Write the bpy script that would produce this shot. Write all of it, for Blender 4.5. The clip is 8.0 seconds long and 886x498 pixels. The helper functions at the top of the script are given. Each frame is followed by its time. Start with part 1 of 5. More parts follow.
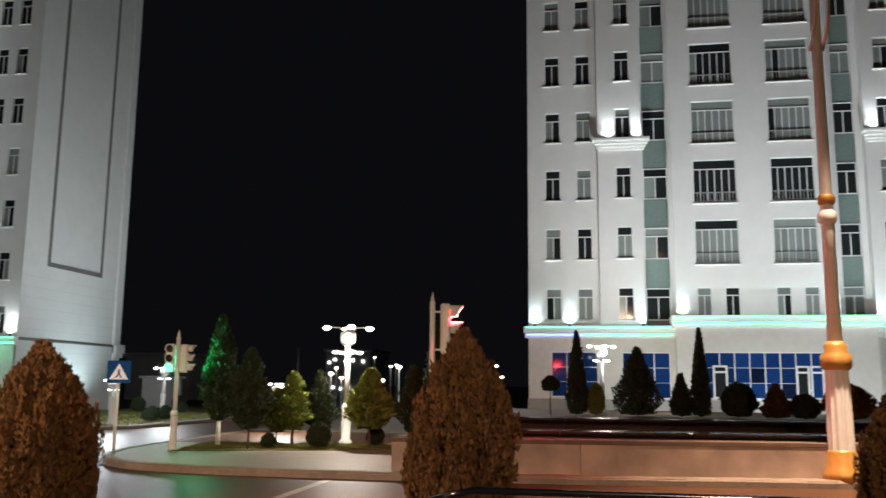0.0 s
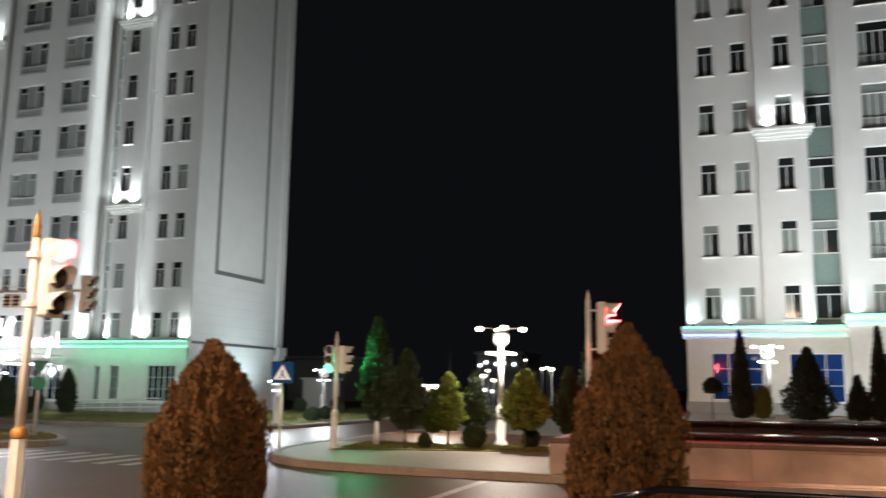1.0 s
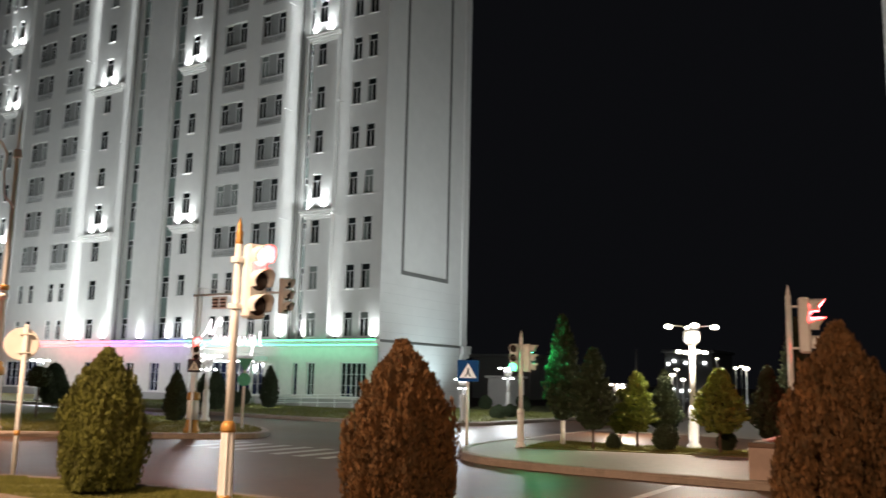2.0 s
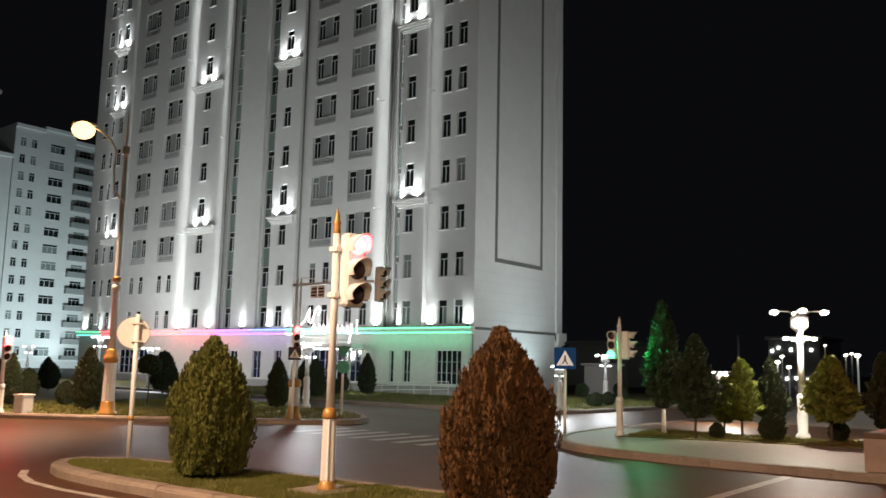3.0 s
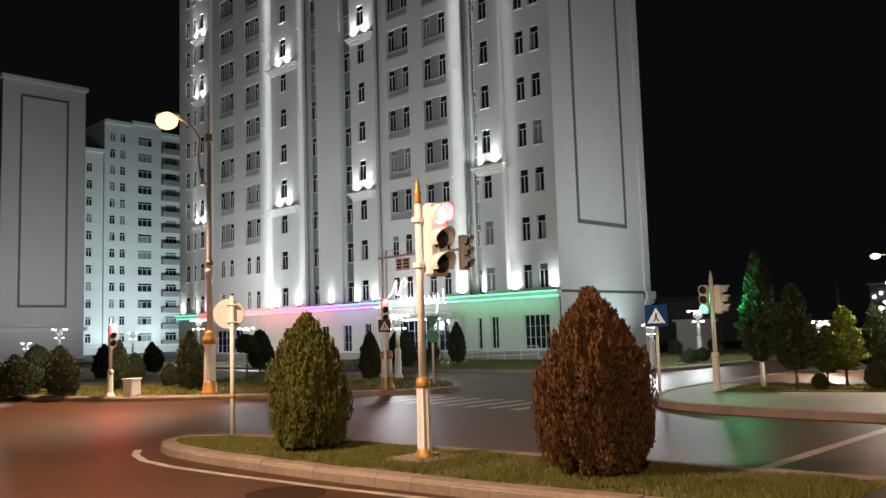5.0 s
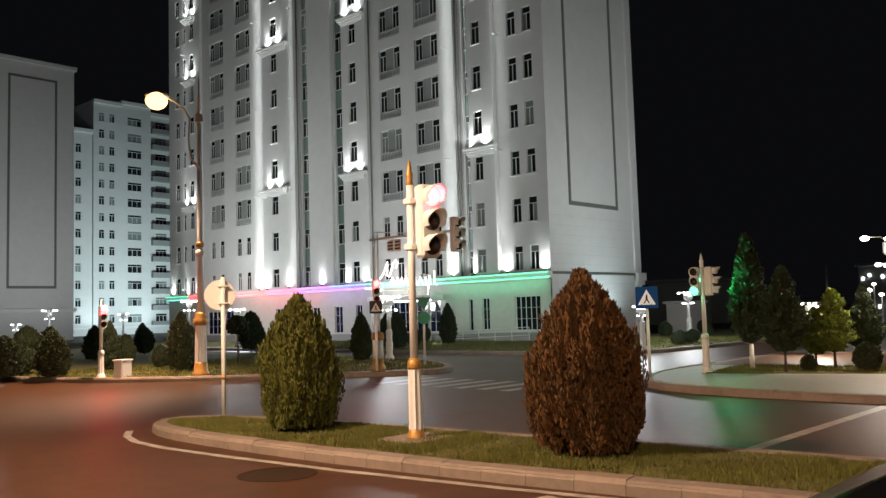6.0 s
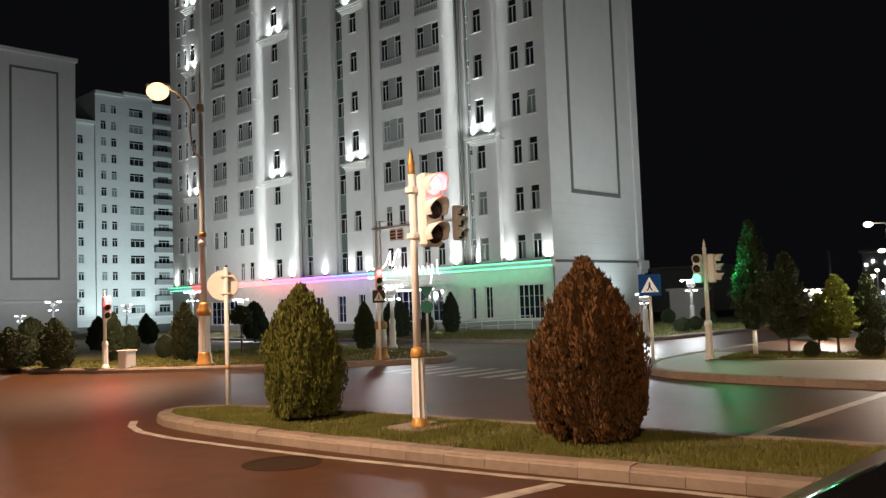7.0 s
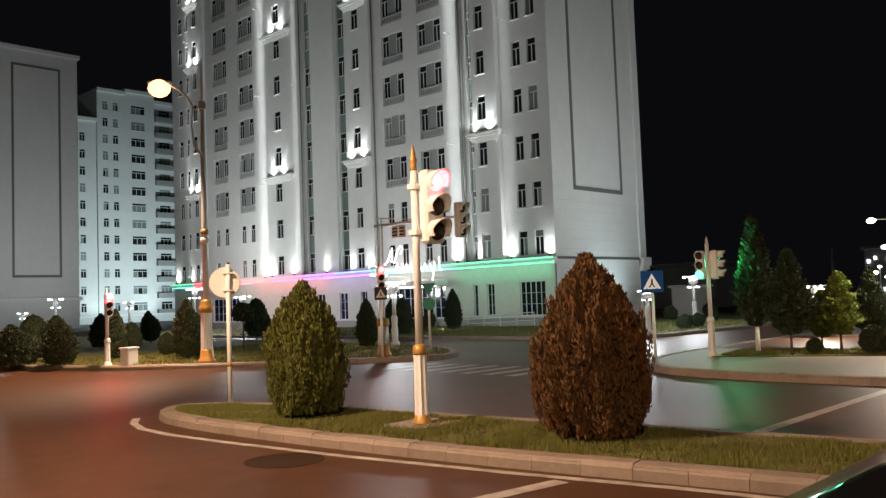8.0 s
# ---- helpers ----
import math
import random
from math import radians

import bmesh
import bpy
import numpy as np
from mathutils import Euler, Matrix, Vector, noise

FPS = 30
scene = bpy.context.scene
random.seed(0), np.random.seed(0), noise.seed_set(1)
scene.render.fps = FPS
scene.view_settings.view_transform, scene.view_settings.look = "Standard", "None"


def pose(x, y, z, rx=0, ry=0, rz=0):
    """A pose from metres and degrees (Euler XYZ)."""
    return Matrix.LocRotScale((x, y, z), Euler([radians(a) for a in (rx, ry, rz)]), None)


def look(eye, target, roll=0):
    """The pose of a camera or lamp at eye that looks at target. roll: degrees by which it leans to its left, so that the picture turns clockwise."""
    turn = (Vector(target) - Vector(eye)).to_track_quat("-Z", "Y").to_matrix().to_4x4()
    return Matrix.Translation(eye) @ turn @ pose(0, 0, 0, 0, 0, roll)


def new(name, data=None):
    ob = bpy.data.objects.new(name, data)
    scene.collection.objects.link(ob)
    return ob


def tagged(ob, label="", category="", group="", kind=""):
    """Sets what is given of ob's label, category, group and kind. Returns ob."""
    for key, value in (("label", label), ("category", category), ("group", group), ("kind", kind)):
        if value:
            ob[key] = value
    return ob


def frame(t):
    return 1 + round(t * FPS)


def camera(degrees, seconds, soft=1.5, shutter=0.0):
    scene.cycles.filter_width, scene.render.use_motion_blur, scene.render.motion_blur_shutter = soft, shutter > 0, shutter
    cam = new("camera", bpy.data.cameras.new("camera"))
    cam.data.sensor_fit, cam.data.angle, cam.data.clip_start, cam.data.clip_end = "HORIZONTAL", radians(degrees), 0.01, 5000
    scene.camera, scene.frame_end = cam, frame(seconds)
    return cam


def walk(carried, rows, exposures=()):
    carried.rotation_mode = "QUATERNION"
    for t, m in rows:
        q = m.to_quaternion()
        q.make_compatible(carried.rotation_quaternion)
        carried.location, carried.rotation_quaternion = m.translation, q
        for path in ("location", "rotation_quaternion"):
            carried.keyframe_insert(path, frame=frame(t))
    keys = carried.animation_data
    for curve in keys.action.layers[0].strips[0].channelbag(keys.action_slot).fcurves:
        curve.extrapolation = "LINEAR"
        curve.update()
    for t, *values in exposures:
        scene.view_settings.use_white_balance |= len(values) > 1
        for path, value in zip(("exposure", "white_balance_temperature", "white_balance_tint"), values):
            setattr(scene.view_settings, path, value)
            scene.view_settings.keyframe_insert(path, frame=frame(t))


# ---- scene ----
cam = camera(54.63, 8.0, soft=1.4, shutter=0.5)
# seconds, eye, target, roll
ROWS = [
    (0, (-0.320, -0.306, 2.053), (19.141, 3.089, 5.175), 0.57),
    (0.5, (-0.230, -0.236, 2.041), (18.953, 4.482, 5.166), 0.74),
    (1, (-0.105, -0.143, 1.990), (18.471, 6.565, 5.143), 0.78),
    (1.5, (-0.043, -0.099, 2.005), (17.623, 8.760, 5.073), 0.77),
    (3, (0.038, 0.038, 2.016), (15.600, 12.307, 4.716), 1.28),
    (3.5, (0.049, 0.056, 2.015), (15.209, 12.894, 4.334), -0.40),
    (4, (0.094, 0.087, 2.023), (14.717, 13.556, 4.207), -2.05),
    (4.5, (0.074, 0.078, 2.005), (14.425, 13.848, 4.115), -1.87),
    (6, (0.074, 0.092, 2.009), (14.606, 13.749, 3.526), -1.71),
    (6.5, (0.095, 0.101, 2.013), (14.619, 13.789, 3.330), -1.96),
    (7, (0.084, 0.098, 2.003), (14.581, 13.819, 3.267), -2.07),
    (7.5, (0.077, 0.102, 2.007), (14.563, 13.838, 3.233), -2.15),
    (8, (0.100, 0.119, 2.003), (14.568, 13.876, 3.197), -2.13),
]
walk(cam, [(t, look(eye, aim, roll)) for t, eye, aim, roll in ROWS], [(0.0, 0.08, 6500, 10), (0.5, 0.30, 6500, 10), (1.5, 0.32, 6600, 10), (3.0, 0.0, 6700, 11), (8.0, -0.05, 6700, 11)])

# ---- light ----
world = bpy.data.worlds.new("night")
scene.world = world
world.use_nodes = True
world.node_tree.nodes["Background"].inputs[0].default_value = (0.0030, 0.0032, 0.0040, 1)
world.node_tree.nodes["Background"].inputs[1].default_value = 1.0

WHITE, WARM, SODIUM, COOL = (0.90, 0.97, 1.0), (1.0, 0.88, 0.72), (1.0, 0.66, 0.43), (0.72, 0.93, 1.0)


def spot(eye, aim, watts, color, degrees, blend=0.8, radius=0.12):
    data = bpy.data.lights.new("spot", "SPOT")
    data.energy, data.color, data.spot_size, data.spot_blend, data.shadow_soft_size = watts, color, radians(degrees), blend, radius
    ob = new("spot_light", data)
    ob.matrix_world = look(eye, aim)


def bulb(place, watts, color, radius=0.12):
    data = bpy.data.lights.new("bulb", "POINT")
    data.energy, data.color, data.shadow_soft_size = watts, color, radius
    new("bulb_light", data).location = place


# added facade floodlights low on the lawns and terrace, unseen and without fixtures
ADDED_FLOODS = [
    ((29.5, 44.0, 0.4), (45.0, 46.0, 27.0), 5500, WHITE, 105),
    ((29.5, 66.0, 0.4), (45.0, 67.0, 27.0), 5500, WHITE, 105),
    ((48.5, 17.0, 0.4), (50.5, 32.8, 25.0), 5000, WHITE, 100),
    ((36.6, -2.5, 1.0), (45.0, -3.5, 30.0), 6600, WHITE, 110),
    ((36.6, -13.5, 1.0), (45.0, -13.0, 30.0), 6600, WHITE, 110),
    ((50.5, 30.3, 0.2), (50.8, 32.9, 6.0), 1500, COOL, 120),
    ((38.0, 37.0, 0.3), (45.0, 36.5, 2.6), 420, WHITE, 125),
    ((38.0, 56.0, 0.3), (45.0, 56.0, 2.6), 420, WHITE, 125),
    ((46.0, 94.0, 0.4), (46.0, 119.5, 20.0), 10000, WHITE, 100),
    ((76.0, 128.0, 0.4), (77.0, 155.0, 14.0), 30000, COOL, 110),
    ((70.0, 151.0, 0.3), (70.0, 155.0, 12.0), 1100, COOL, 120),
    ((80.0, 151.0, 0.3), (80.0, 155.0, 12.0), 1100, COOL, 120),
]
for eye, aim, watts, color, wide in ADDED_FLOODS:
    spot(eye, aim, watts, color, wide, 1.0, 0.3)
# three more added without fixtures, to brighten the shop fronts
for y, watts in ((-3.4, 620), (-9.6, 900), (-15.6, 620)):
    spot((39.7, y, 1.0), (44.0, y, 3.2), watts, WHITE, 140, 1.0, 0.3)

# ---- materials ----


def material(name, base, rough=0.6, metal=0.0, vary=0.12, grain=8.0, stain=0.6, bump=0.0, bump_scale=40.0, emit=None, power=0.0, random=0.0, spec=0.5, tint=None, leafy=0.0):
    m = bpy.data.materials.new(name)
    m.use_nodes = True
    nodes, links = m.node_tree.nodes, m.node_tree.links
    b = nodes["Principled BSDF"]
    b.inputs["Roughness"].default_value = rough
    b.inputs["Metallic"].default_value = metal
    b.inputs["Specular IOR Level"].default_value = spec
    if emit:
        b.inputs["Base Color"].default_value = (*base, 1)
        b.inputs["Emission Color"].default_value = (*emit, 1)
        b.inputs["Emission Strength"].default_value = power
        return m
    where = nodes.new("ShaderNodeTexCoord")
    fine, coarse = nodes.new("ShaderNodeTexNoise"), nodes.new("ShaderNodeTexNoise")
    fine.inputs["Scale"].default_value, coarse.inputs["Scale"].default_value = grain, stain
    fine.inputs["Detail"].default_value = coarse.inputs["Detail"].default_value = 5
    for n in (fine, coarse):
        links.new(where.outputs["Object"], n.inputs["Vector"])
    both = nodes.new("ShaderNodeMath")
    both.operation = "ADD"
    links.new(fine.outputs["Fac"], both.inputs[0])
    links.new(coarse.outputs["Fac"], both.inputs[1])
    last = both.outputs[0]
    if random:
        info, more = nodes.new("ShaderNodeObjectInfo"), nodes.new("ShaderNodeMath")
        more.operation = "MULTIPLY_ADD"
        links.new(info.outputs["Random"], more.inputs[0])
        more.inputs[1].default_value = random
        links.new(last, more.inputs[2])
        last = more.outputs[0]
    if leafy:
        geo, each = nodes.new("ShaderNodeNewGeometry"), nodes.new("ShaderNodeMath")
        each.operation = "MULTIPLY_ADD"
        links.new(geo.outputs["Random Per Island"], each.inputs[0])
        each.inputs[1].default_value = leafy
        links.new(last, each.inputs[2])
        last, random = each.outputs[0], random + leafy
    spread = nodes.new("ShaderNodeMapRange")
    spread.inputs["From Min"].default_value, spread.inputs["From Max"].default_value = 0.65, 1.35 + random
    links.new(last, spread.inputs["Value"])
    mix = nodes.new("ShaderNodeMix")
    mix.data_type = "RGBA"
    low = tint or tuple(c * (1 - vary) for c in base)
    high = tuple(min(1, c * (1 + vary)) for c in base)
    mix.inputs["A"].default_value, mix.inputs["B"].default_value = (*low, 1), (*high, 1)
    links.new(spread.outputs["Result"], mix.inputs["Factor"])
    links.new(mix.outputs["Result"], b.inputs["Base Color"])
    glaze = nodes.new("ShaderNodeMapRange")
    glaze.inputs["To Min"].default_value, glaze.inputs["To Max"].default_value = max(0.02, rough * 0.82), min(1, rough * 1.15)
    links.new(coarse.outputs["Fac"], glaze.inputs["Value"])
    links.new(glaze.outputs["Result"], b.inputs["Roughness"])
    if bump:
        relief, rise = nodes.new("ShaderNodeTexNoise"), nodes.new("ShaderNodeBump")
        relief.inputs["Scale"].default_value, relief.inputs["Detail"].default_value = bump_scale, 6
        links.new(where.outputs["Object"], relief.inputs["Vector"])
        links.new(relief.outputs["Fac"], rise.inputs["Height"])
        rise.inputs["Strength"].default_value, rise.inputs["Distance"].default_value = bump, 0.02
        links.new(rise.outputs["Normal"], b.inputs["Normal"])
    return m


PLASTER = material("plaster_white", (0.70, 0.70, 0.68), 0.75, vary=0.05, grain=1.3, stain=0.12, bump=0.15, bump_scale=14)
CLADDING = material("stone_cladding", (0.60, 0.58, 0.53), 0.5, vary=0.07, grain=3.0, stain=0.4, bump=0.1, bump_scale=20)
TRIMWHITE = material("white_trim", (0.78, 0.78, 0.76), 0.55, vary=0.04)
GREYPANEL = material("grey_panel", (0.30, 0.31, 0.30), 0.5, vary=0.08)
GROOVE = material("grey_stone_band", (0.17, 0.17, 0.16), 0.6, vary=0.15)
PLINTH = material("grey_granite_plinth", (0.30, 0.29, 0.27), 0.45, vary=0.15, grain=20)
FRAME = material("white_window_frame", (0.72, 0.73, 0.72), 0.4, vary=0.03)
GLASS = material("dark_window_glass", (0.018, 0.022, 0.022), 0.06, vary=0.3, stain=0.8, random=0.5)
CURTAIN = material("curtained_glass", (0.22, 0.25, 0.235), 0.12, vary=0.25, grain=2.0, stain=0.7, random=0.8)
GREENGLASS = material("green_spandrel_glass", (0.19, 0.25, 0.23), 0.1, vary=0.22, stain=0.5, random=0.7)
BLUEGLASS = material("blue_shop_glass", (0.010, 0.040, 0.15), 0.05, vary=0.6, stain=0.9, random=0.8)
NAVYGLASS = material("navy_shop_glass", (0.007, 0.012, 0.04), 0.06, vary=0.35, stain=0.5, random=0.6)
ASPHALT = material("asphalt", (0.064, 0.030, 0.015), 0.50, vary=0.28, grain=2.5, stain=0.22, bump=0.12, bump_scale=55, spec=0.22)
PAINT = material("road_paint", (0.34, 0.32, 0.29), 0.55, vary=0.4, grain=6, stain=2.5)
KERB = material("concrete_kerb", (0.215, 0.172, 0.140), 0.7, vary=0.3, grain=9, stain=1.5, random=0.6, bump=0.3)
PAVING = material("pavement_paving", (0.215, 0.19, 0.16), 0.6, vary=0.15, grain=5, stain=0.5, bump=0.15)
TERRACE = material("brown_stone_paving", (0.13, 0.088, 0.066), 0.75, vary=0.3, grain=4, stain=0.6, spec=0.2)
GRANITE = material("polished_black_granite", (0.032, 0.022, 0.018), 0.16, vary=0.3, grain=14, stain=1.5, spec=0.6)
RENDERWALL = material("beige_rendered_wall", (0.33, 0.245, 0.205), 0.7, vary=0.34, grain=2, stain=0.9, bump=0.25)
SOIL = material("lawn_soil", (0.10, 0.10, 0.026), 0.95, vary=0.35, grain=12, stain=1.2, bump=0.8, bump_scale=30)
BLADES = material("grass_blades", (0.112, 0.118, 0.021), 0.8, vary=0.45, grain=3, stain=0.7, leafy=0.7)
POLEWHITE = material("white_painted_metal", (0.75, 0.77, 0.78), 0.38, vary=0.07)
GOLD = material("gold_paint", (0.46, 0.25, 0.07), 0.42, metal=0.25, vary=0.2)
DARK = material("black_plastic", (0.012, 0.012, 0.012), 0.4, vary=0.2)
LENS = material("unlit_lens", (0.03, 0.022, 0.02), 0.2, vary=0.1)
# bare sign metal; the green light falling on it is put into the colour
SIGNGREENLIT = material("sign_teal_paint", (0.03, 0.34, 0.24), 0.45, vary=0.1)
WHITEWASH = material("whitewash", (0.6, 0.6, 0.56), 0.9, vary=0.15)
SIGNGREY = material("sign_back_metal", (0.70, 0.69, 0.66), 0.42, vary=0.06)
SIGNBLUE = material("sign_blue", (0.008, 0.03, 0.09), 0.75, emit=(0.02, 0.12, 0.32), power=0.18, spec=0.1)
SIGNWHITE = material("sign_white", (0.78, 0.78, 0.76), 0.6, emit=(0.8, 0.85, 0.9), power=0.30)
SIGNDARK = material("sign_dark", (0.012, 0.014, 0.030), 0.5, vary=0.1)
BARK = material("bark", (0.10, 0.075, 0.055), 0.9, vary=0.3, grain=20, bump=0.6)
# near-black brown: the shade deep inside the crowns is put into this colour
CORESHADE = material("dry_inner_twigs", (0.026, 0.017, 0.008), 0.9, vary=0.4, grain=12)
THUJA = material("thuja_green", (0.082, 0.092, 0.012), 0.75, vary=0.7, grain=5, stain=1.5, random=0.1, leafy=0.7)
THUJABROWN = material("thuja_browned", (0.118, 0.050, 0.012), 0.8, vary=0.45, grain=5, stain=1.3, tint=(0.037, 0.026, 0.009), leafy=0.7)
DARKLEAF = material("dark_evergreen", (0.025, 0.040, 0.014), 0.75, vary=0.4, grain=5, stain=1.5, leafy=0.7)
LIGHTLEAF = material("yellow_green_leaves", (0.15, 0.19, 0.03), 0.7, vary=0.4, grain=5, stain=1.5, leafy=0.7)
CARPAINT = material("black_car_paint", (0.012, 0.012, 0.013), 0.09, vary=0.2, spec=0.7)
CHROME = material("chrome", (0.75, 0.75, 0.75), 0.12, metal=1.0, vary=0.03)
CARGLASS = material("car_glass", (0.012, 0.014, 0.014), 0.04, vary=0.2)
TYRE = material("tyre_rubber", (0.02, 0.02, 0.02), 0.85, vary=0.2)
GLOWWHITE = material("lamp_glow_white", (0.8, 0.8, 0.8), emit=(0.92, 0.97, 1.0), power=9)
GLOWWARM = material("lamp_glow_warm", (0.8, 0.8, 0.8), emit=(1.0, 0.92, 0.78), power=9)
GLOWSODIUM = material("lamp_glow_sodium", (0.8, 0.6, 0.3), emit=(1.0, 0.55, 0.24), power=3.4)
GLOWRED = material("lamp_glow_red", (0.6, 0.1, 0.1), emit=(1.0, 0.10, 0.10), power=9)
GLOWGREEN = material("lamp_glow_green", (0.1, 0.6, 0.3), emit=(0.04, 1.0, 0.30), power=8)


def neon(name, color, power):
    return material("neon_" + name, color, emit=color, power=power)


NEON = [neon("red", (1.0, 0.10, 0.12), 5.0), neon("pink", (1.0, 0.14, 0.35), 4.0), neon("violet", (0.55, 0.14, 1.0), 4.0), neon("blue", (0.18, 0.28, 1.0), 4.0),
        neon("teal", (0.16, 0.80, 0.75), 2.6), neon("green", (0.14, 0.95, 0.48), 2.4)]
NEONWHITE = neon("white", (1.0, 0.88, 0.94), 2.2)

# ---- mesh helpers ----


def mesh(name, bm, mat, smooth=False):
    bmesh.ops.recalc_face_normals(bm, faces=bm.faces)
    me = bpy.data.meshes.new(name)
    bm.to_mesh(me)
    bm.free()
    me.materials.append(mat)
    if smooth:
        me.shade_smooth()
    return me


def part(name, bm, mat, parent, label="", smooth=False):
    """One mesh object from a bmesh (or a ready mesh), under a thing or a part."""
    ob = new(name, mesh(name, bm, mat, smooth) if isinstance(bm, bmesh.types.BMesh) else bm)
    ob.parent = parent
    return tagged(ob, label=label)


def thing(name, label, category, place=(0, 0, 0), turn=0.0, group="", kind=""):
    ob = tagged(new(name), label=label, category=category, group=group, kind=kind)
    ob.matrix_basis = pose(*place, 0, 0, turn)
    return ob


def solid(name, bm, mat, label="", category="", kind="", group="", smooth=False):
    return tagged(new(name, mesh(name, bm, mat, smooth)), label=label, category=category, kind=kind, group=group)


def box(bm, lo, hi, bevel=0.0):
    made = bmesh.ops.create_cube(bm, size=1)["verts"]
    for v in made:
        v.co = [lo[i] + (v.co[i] + 0.5) * (hi[i] - lo[i]) for i in range(3)]
    if bevel:
        edges = {e for v in made for e in v.link_edges}
        bmesh.ops.bevel(bm, geom=list(edges), offset=bevel, segments=1, affect="EDGES")
    return bm


def lathe(bm, profile, seg=16, centre=(0, 0, 0), flutes=0, depth=0.0):
    """A turned body from (radius, height) pairs about an upright axis."""
    rings = []
    for r, z in profile:
        ring = []
        for k in range(seg):
            a = 2 * math.pi * k / seg
            q = r * (1 - (depth if flutes and k % 2 else 0))
            ring.append(bm.verts.new((centre[0] + q * math.cos(a), centre[1] + q * math.sin(a), centre[2] + z)))
        rings.append(ring)
    for a, b in zip(rings, rings[1:]):
        for k in range(seg):
            bm.faces.new((a[k], a[(k + 1) % seg], b[(k + 1) % seg], b[k]))
    bm.faces.new(rings[0][::-1])
    bm.faces.new(rings[-1])
    return bm


def tube(bm, points, r0, r1=None, seg=8):
    """A round bar along a line of points, tapering from r0 to r1."""
    r1 = r0 if r1 is None else r1
    points = [Vector(p) for p in points]
    rings = []
    for i, p in enumerate(points):
        way = (points[min(i + 1, len(points) - 1)] - points[max(i - 1, 0)]).normalized()
        side = way.cross(Vector((0, 0, 1)) if abs(way.z) < 0.9 else Vector((1, 0, 0))).normalized()
        over = side.cross(way)
        r = r0 + (r1 - r0) * i / max(1, len(points) - 1)
        rings.append([bm.verts.new(p + r * (math.cos(a) * side + math.sin(a) * over)) for a in (2 * math.pi * k / seg for k in range(seg))])
    for a, b in zip(rings, rings[1:]):
        for k in range(seg):
            bm.faces.new((a[k], a[(k + 1) % seg], b[(k + 1) % seg], b[k]))
    bm.faces.new(rings[0][::-1])
    bm.faces.new(rings[-1])
    return bm


def ball(bm, centre, r, flat=1.0, seg=12):
    bmesh.ops.create_uvsphere(bm, u_segments=seg, v_segments=max(6, seg // 2), radius=r, matrix=Matrix.Translation(centre) @ Matrix.Diagonal((1, 1, flat, 1)))
    return bm


def slab(outline, z0, z1):
    """A flat slab with the given outline."""
    bm = bmesh.new()
    top = [bm.verts.new((x, y, z1)) for x, y in outline]
    low = [bm.verts.new((x, y, z0)) for x, y in outline]
    bm.faces.new(top)
    bm.faces.new(low[::-1])
    for i in range(len(top)):
        j = (i + 1) % len(top)
        bm.faces.new((low[i], low[j], top[j], top[i]))
    return bm


def inset(outline, d):
    """The outline moved inwards by d (outline runs counter-clockwise)."""
    out = []
    for i, (x, y) in enumerate(outline):
        ax, ay = outline[i - 1]
        bx, by = outline[(i + 1) % len(outline)]
        u, v = Vector((x - ax, y - ay)).normalized(), Vector((bx - x, by - y)).normalized()
        n = Vector((-u.y - v.y, u.x + v.x)).normalized()
        out.append((x + n.x * d, y + n.y * d))
    return out


def along(line, step):
    """Points at even steps on a line, with the heading at each."""
    out, left = [], 0.0
    for (ax, ay), (bx, by) in zip(line, line[1:]):
        far = math.hypot(bx - ax, by - ay)
        while left < far:
            k = left / far
            out.append((ax + k * (bx - ax), ay + k * (by - ay), math.degrees(math.atan2(by - ay, bx - ax))))
            left += step
        left -= far
    return out


# ---- ground ----
bm = bmesh.new()
n = 24
grid = [[bm.verts.new((-900 + 2200 * i / n, -900 + 2200 * j / n, 0)) for j in range(n + 1)] for i in range(n + 1)]
for i in range(n):
    for j in range(n):
        bm.faces.new((grid[i][j], grid[i + 1][j], grid[i + 1][j + 1], grid[i][j + 1]))
solid("ground", bm, ASPHALT, "dark smooth asphalt of the wide crossroads at night", "ground", "structure")

ISLAND = [(11.0, -24.0), (14.0, -24.0), (11.75, -3.0), (11.15, 3.0), (10.8, 6.5), (10.4, 9.5), (10.2, 11.5), (9.95, 13.5), (9.62, 14.9), (9.0, 15.7), (8.32, 15.55),
          (7.87, 14.85), (7.68, 13.9), (7.62, 12.0), (7.72, 9.4), (7.98, 6.7), (8.3, 4.6), (8.9, -0.6)]
CORNER = [(20.9, -20.0), (60.0, -20.0), (60.0, 13.9), (45.0, 13.9), (32.6, 13.6), (26.5, 13.4), (23.2, 13.2), (21.2, 12.6), (19.6, 11.6), (18.75, 10.2), (18.4, 8.6), (18.25, 6.5),
          (18.2, 4.2), (18.35, 1.0), (19.0, -5.0)]
FARISLAND = [(20.3, 20.7), (21.4, 20.3), (22.6, 20.9), (23.5, 21.9), (24.7, 23.5), (26.3, 28.1), (29.0, 44.0), (31.0, 70.0), (8.0, 70.0), (10.6, 44.0), (12.1, 34.8), (13.0, 30.6), (14.0, 28.2), (16.7, 24.6), (18.5, 22.6)]
LAWN = [(31.6, 26.0), (32.2, 22.0), (33.6, 19.8), (36.5, 19.2), (70.0, 19.2), (70.0, 32.0), (44.2, 32.0), (44.2, 90.0), (33.5, 90.0), (32.6, 60.0)]


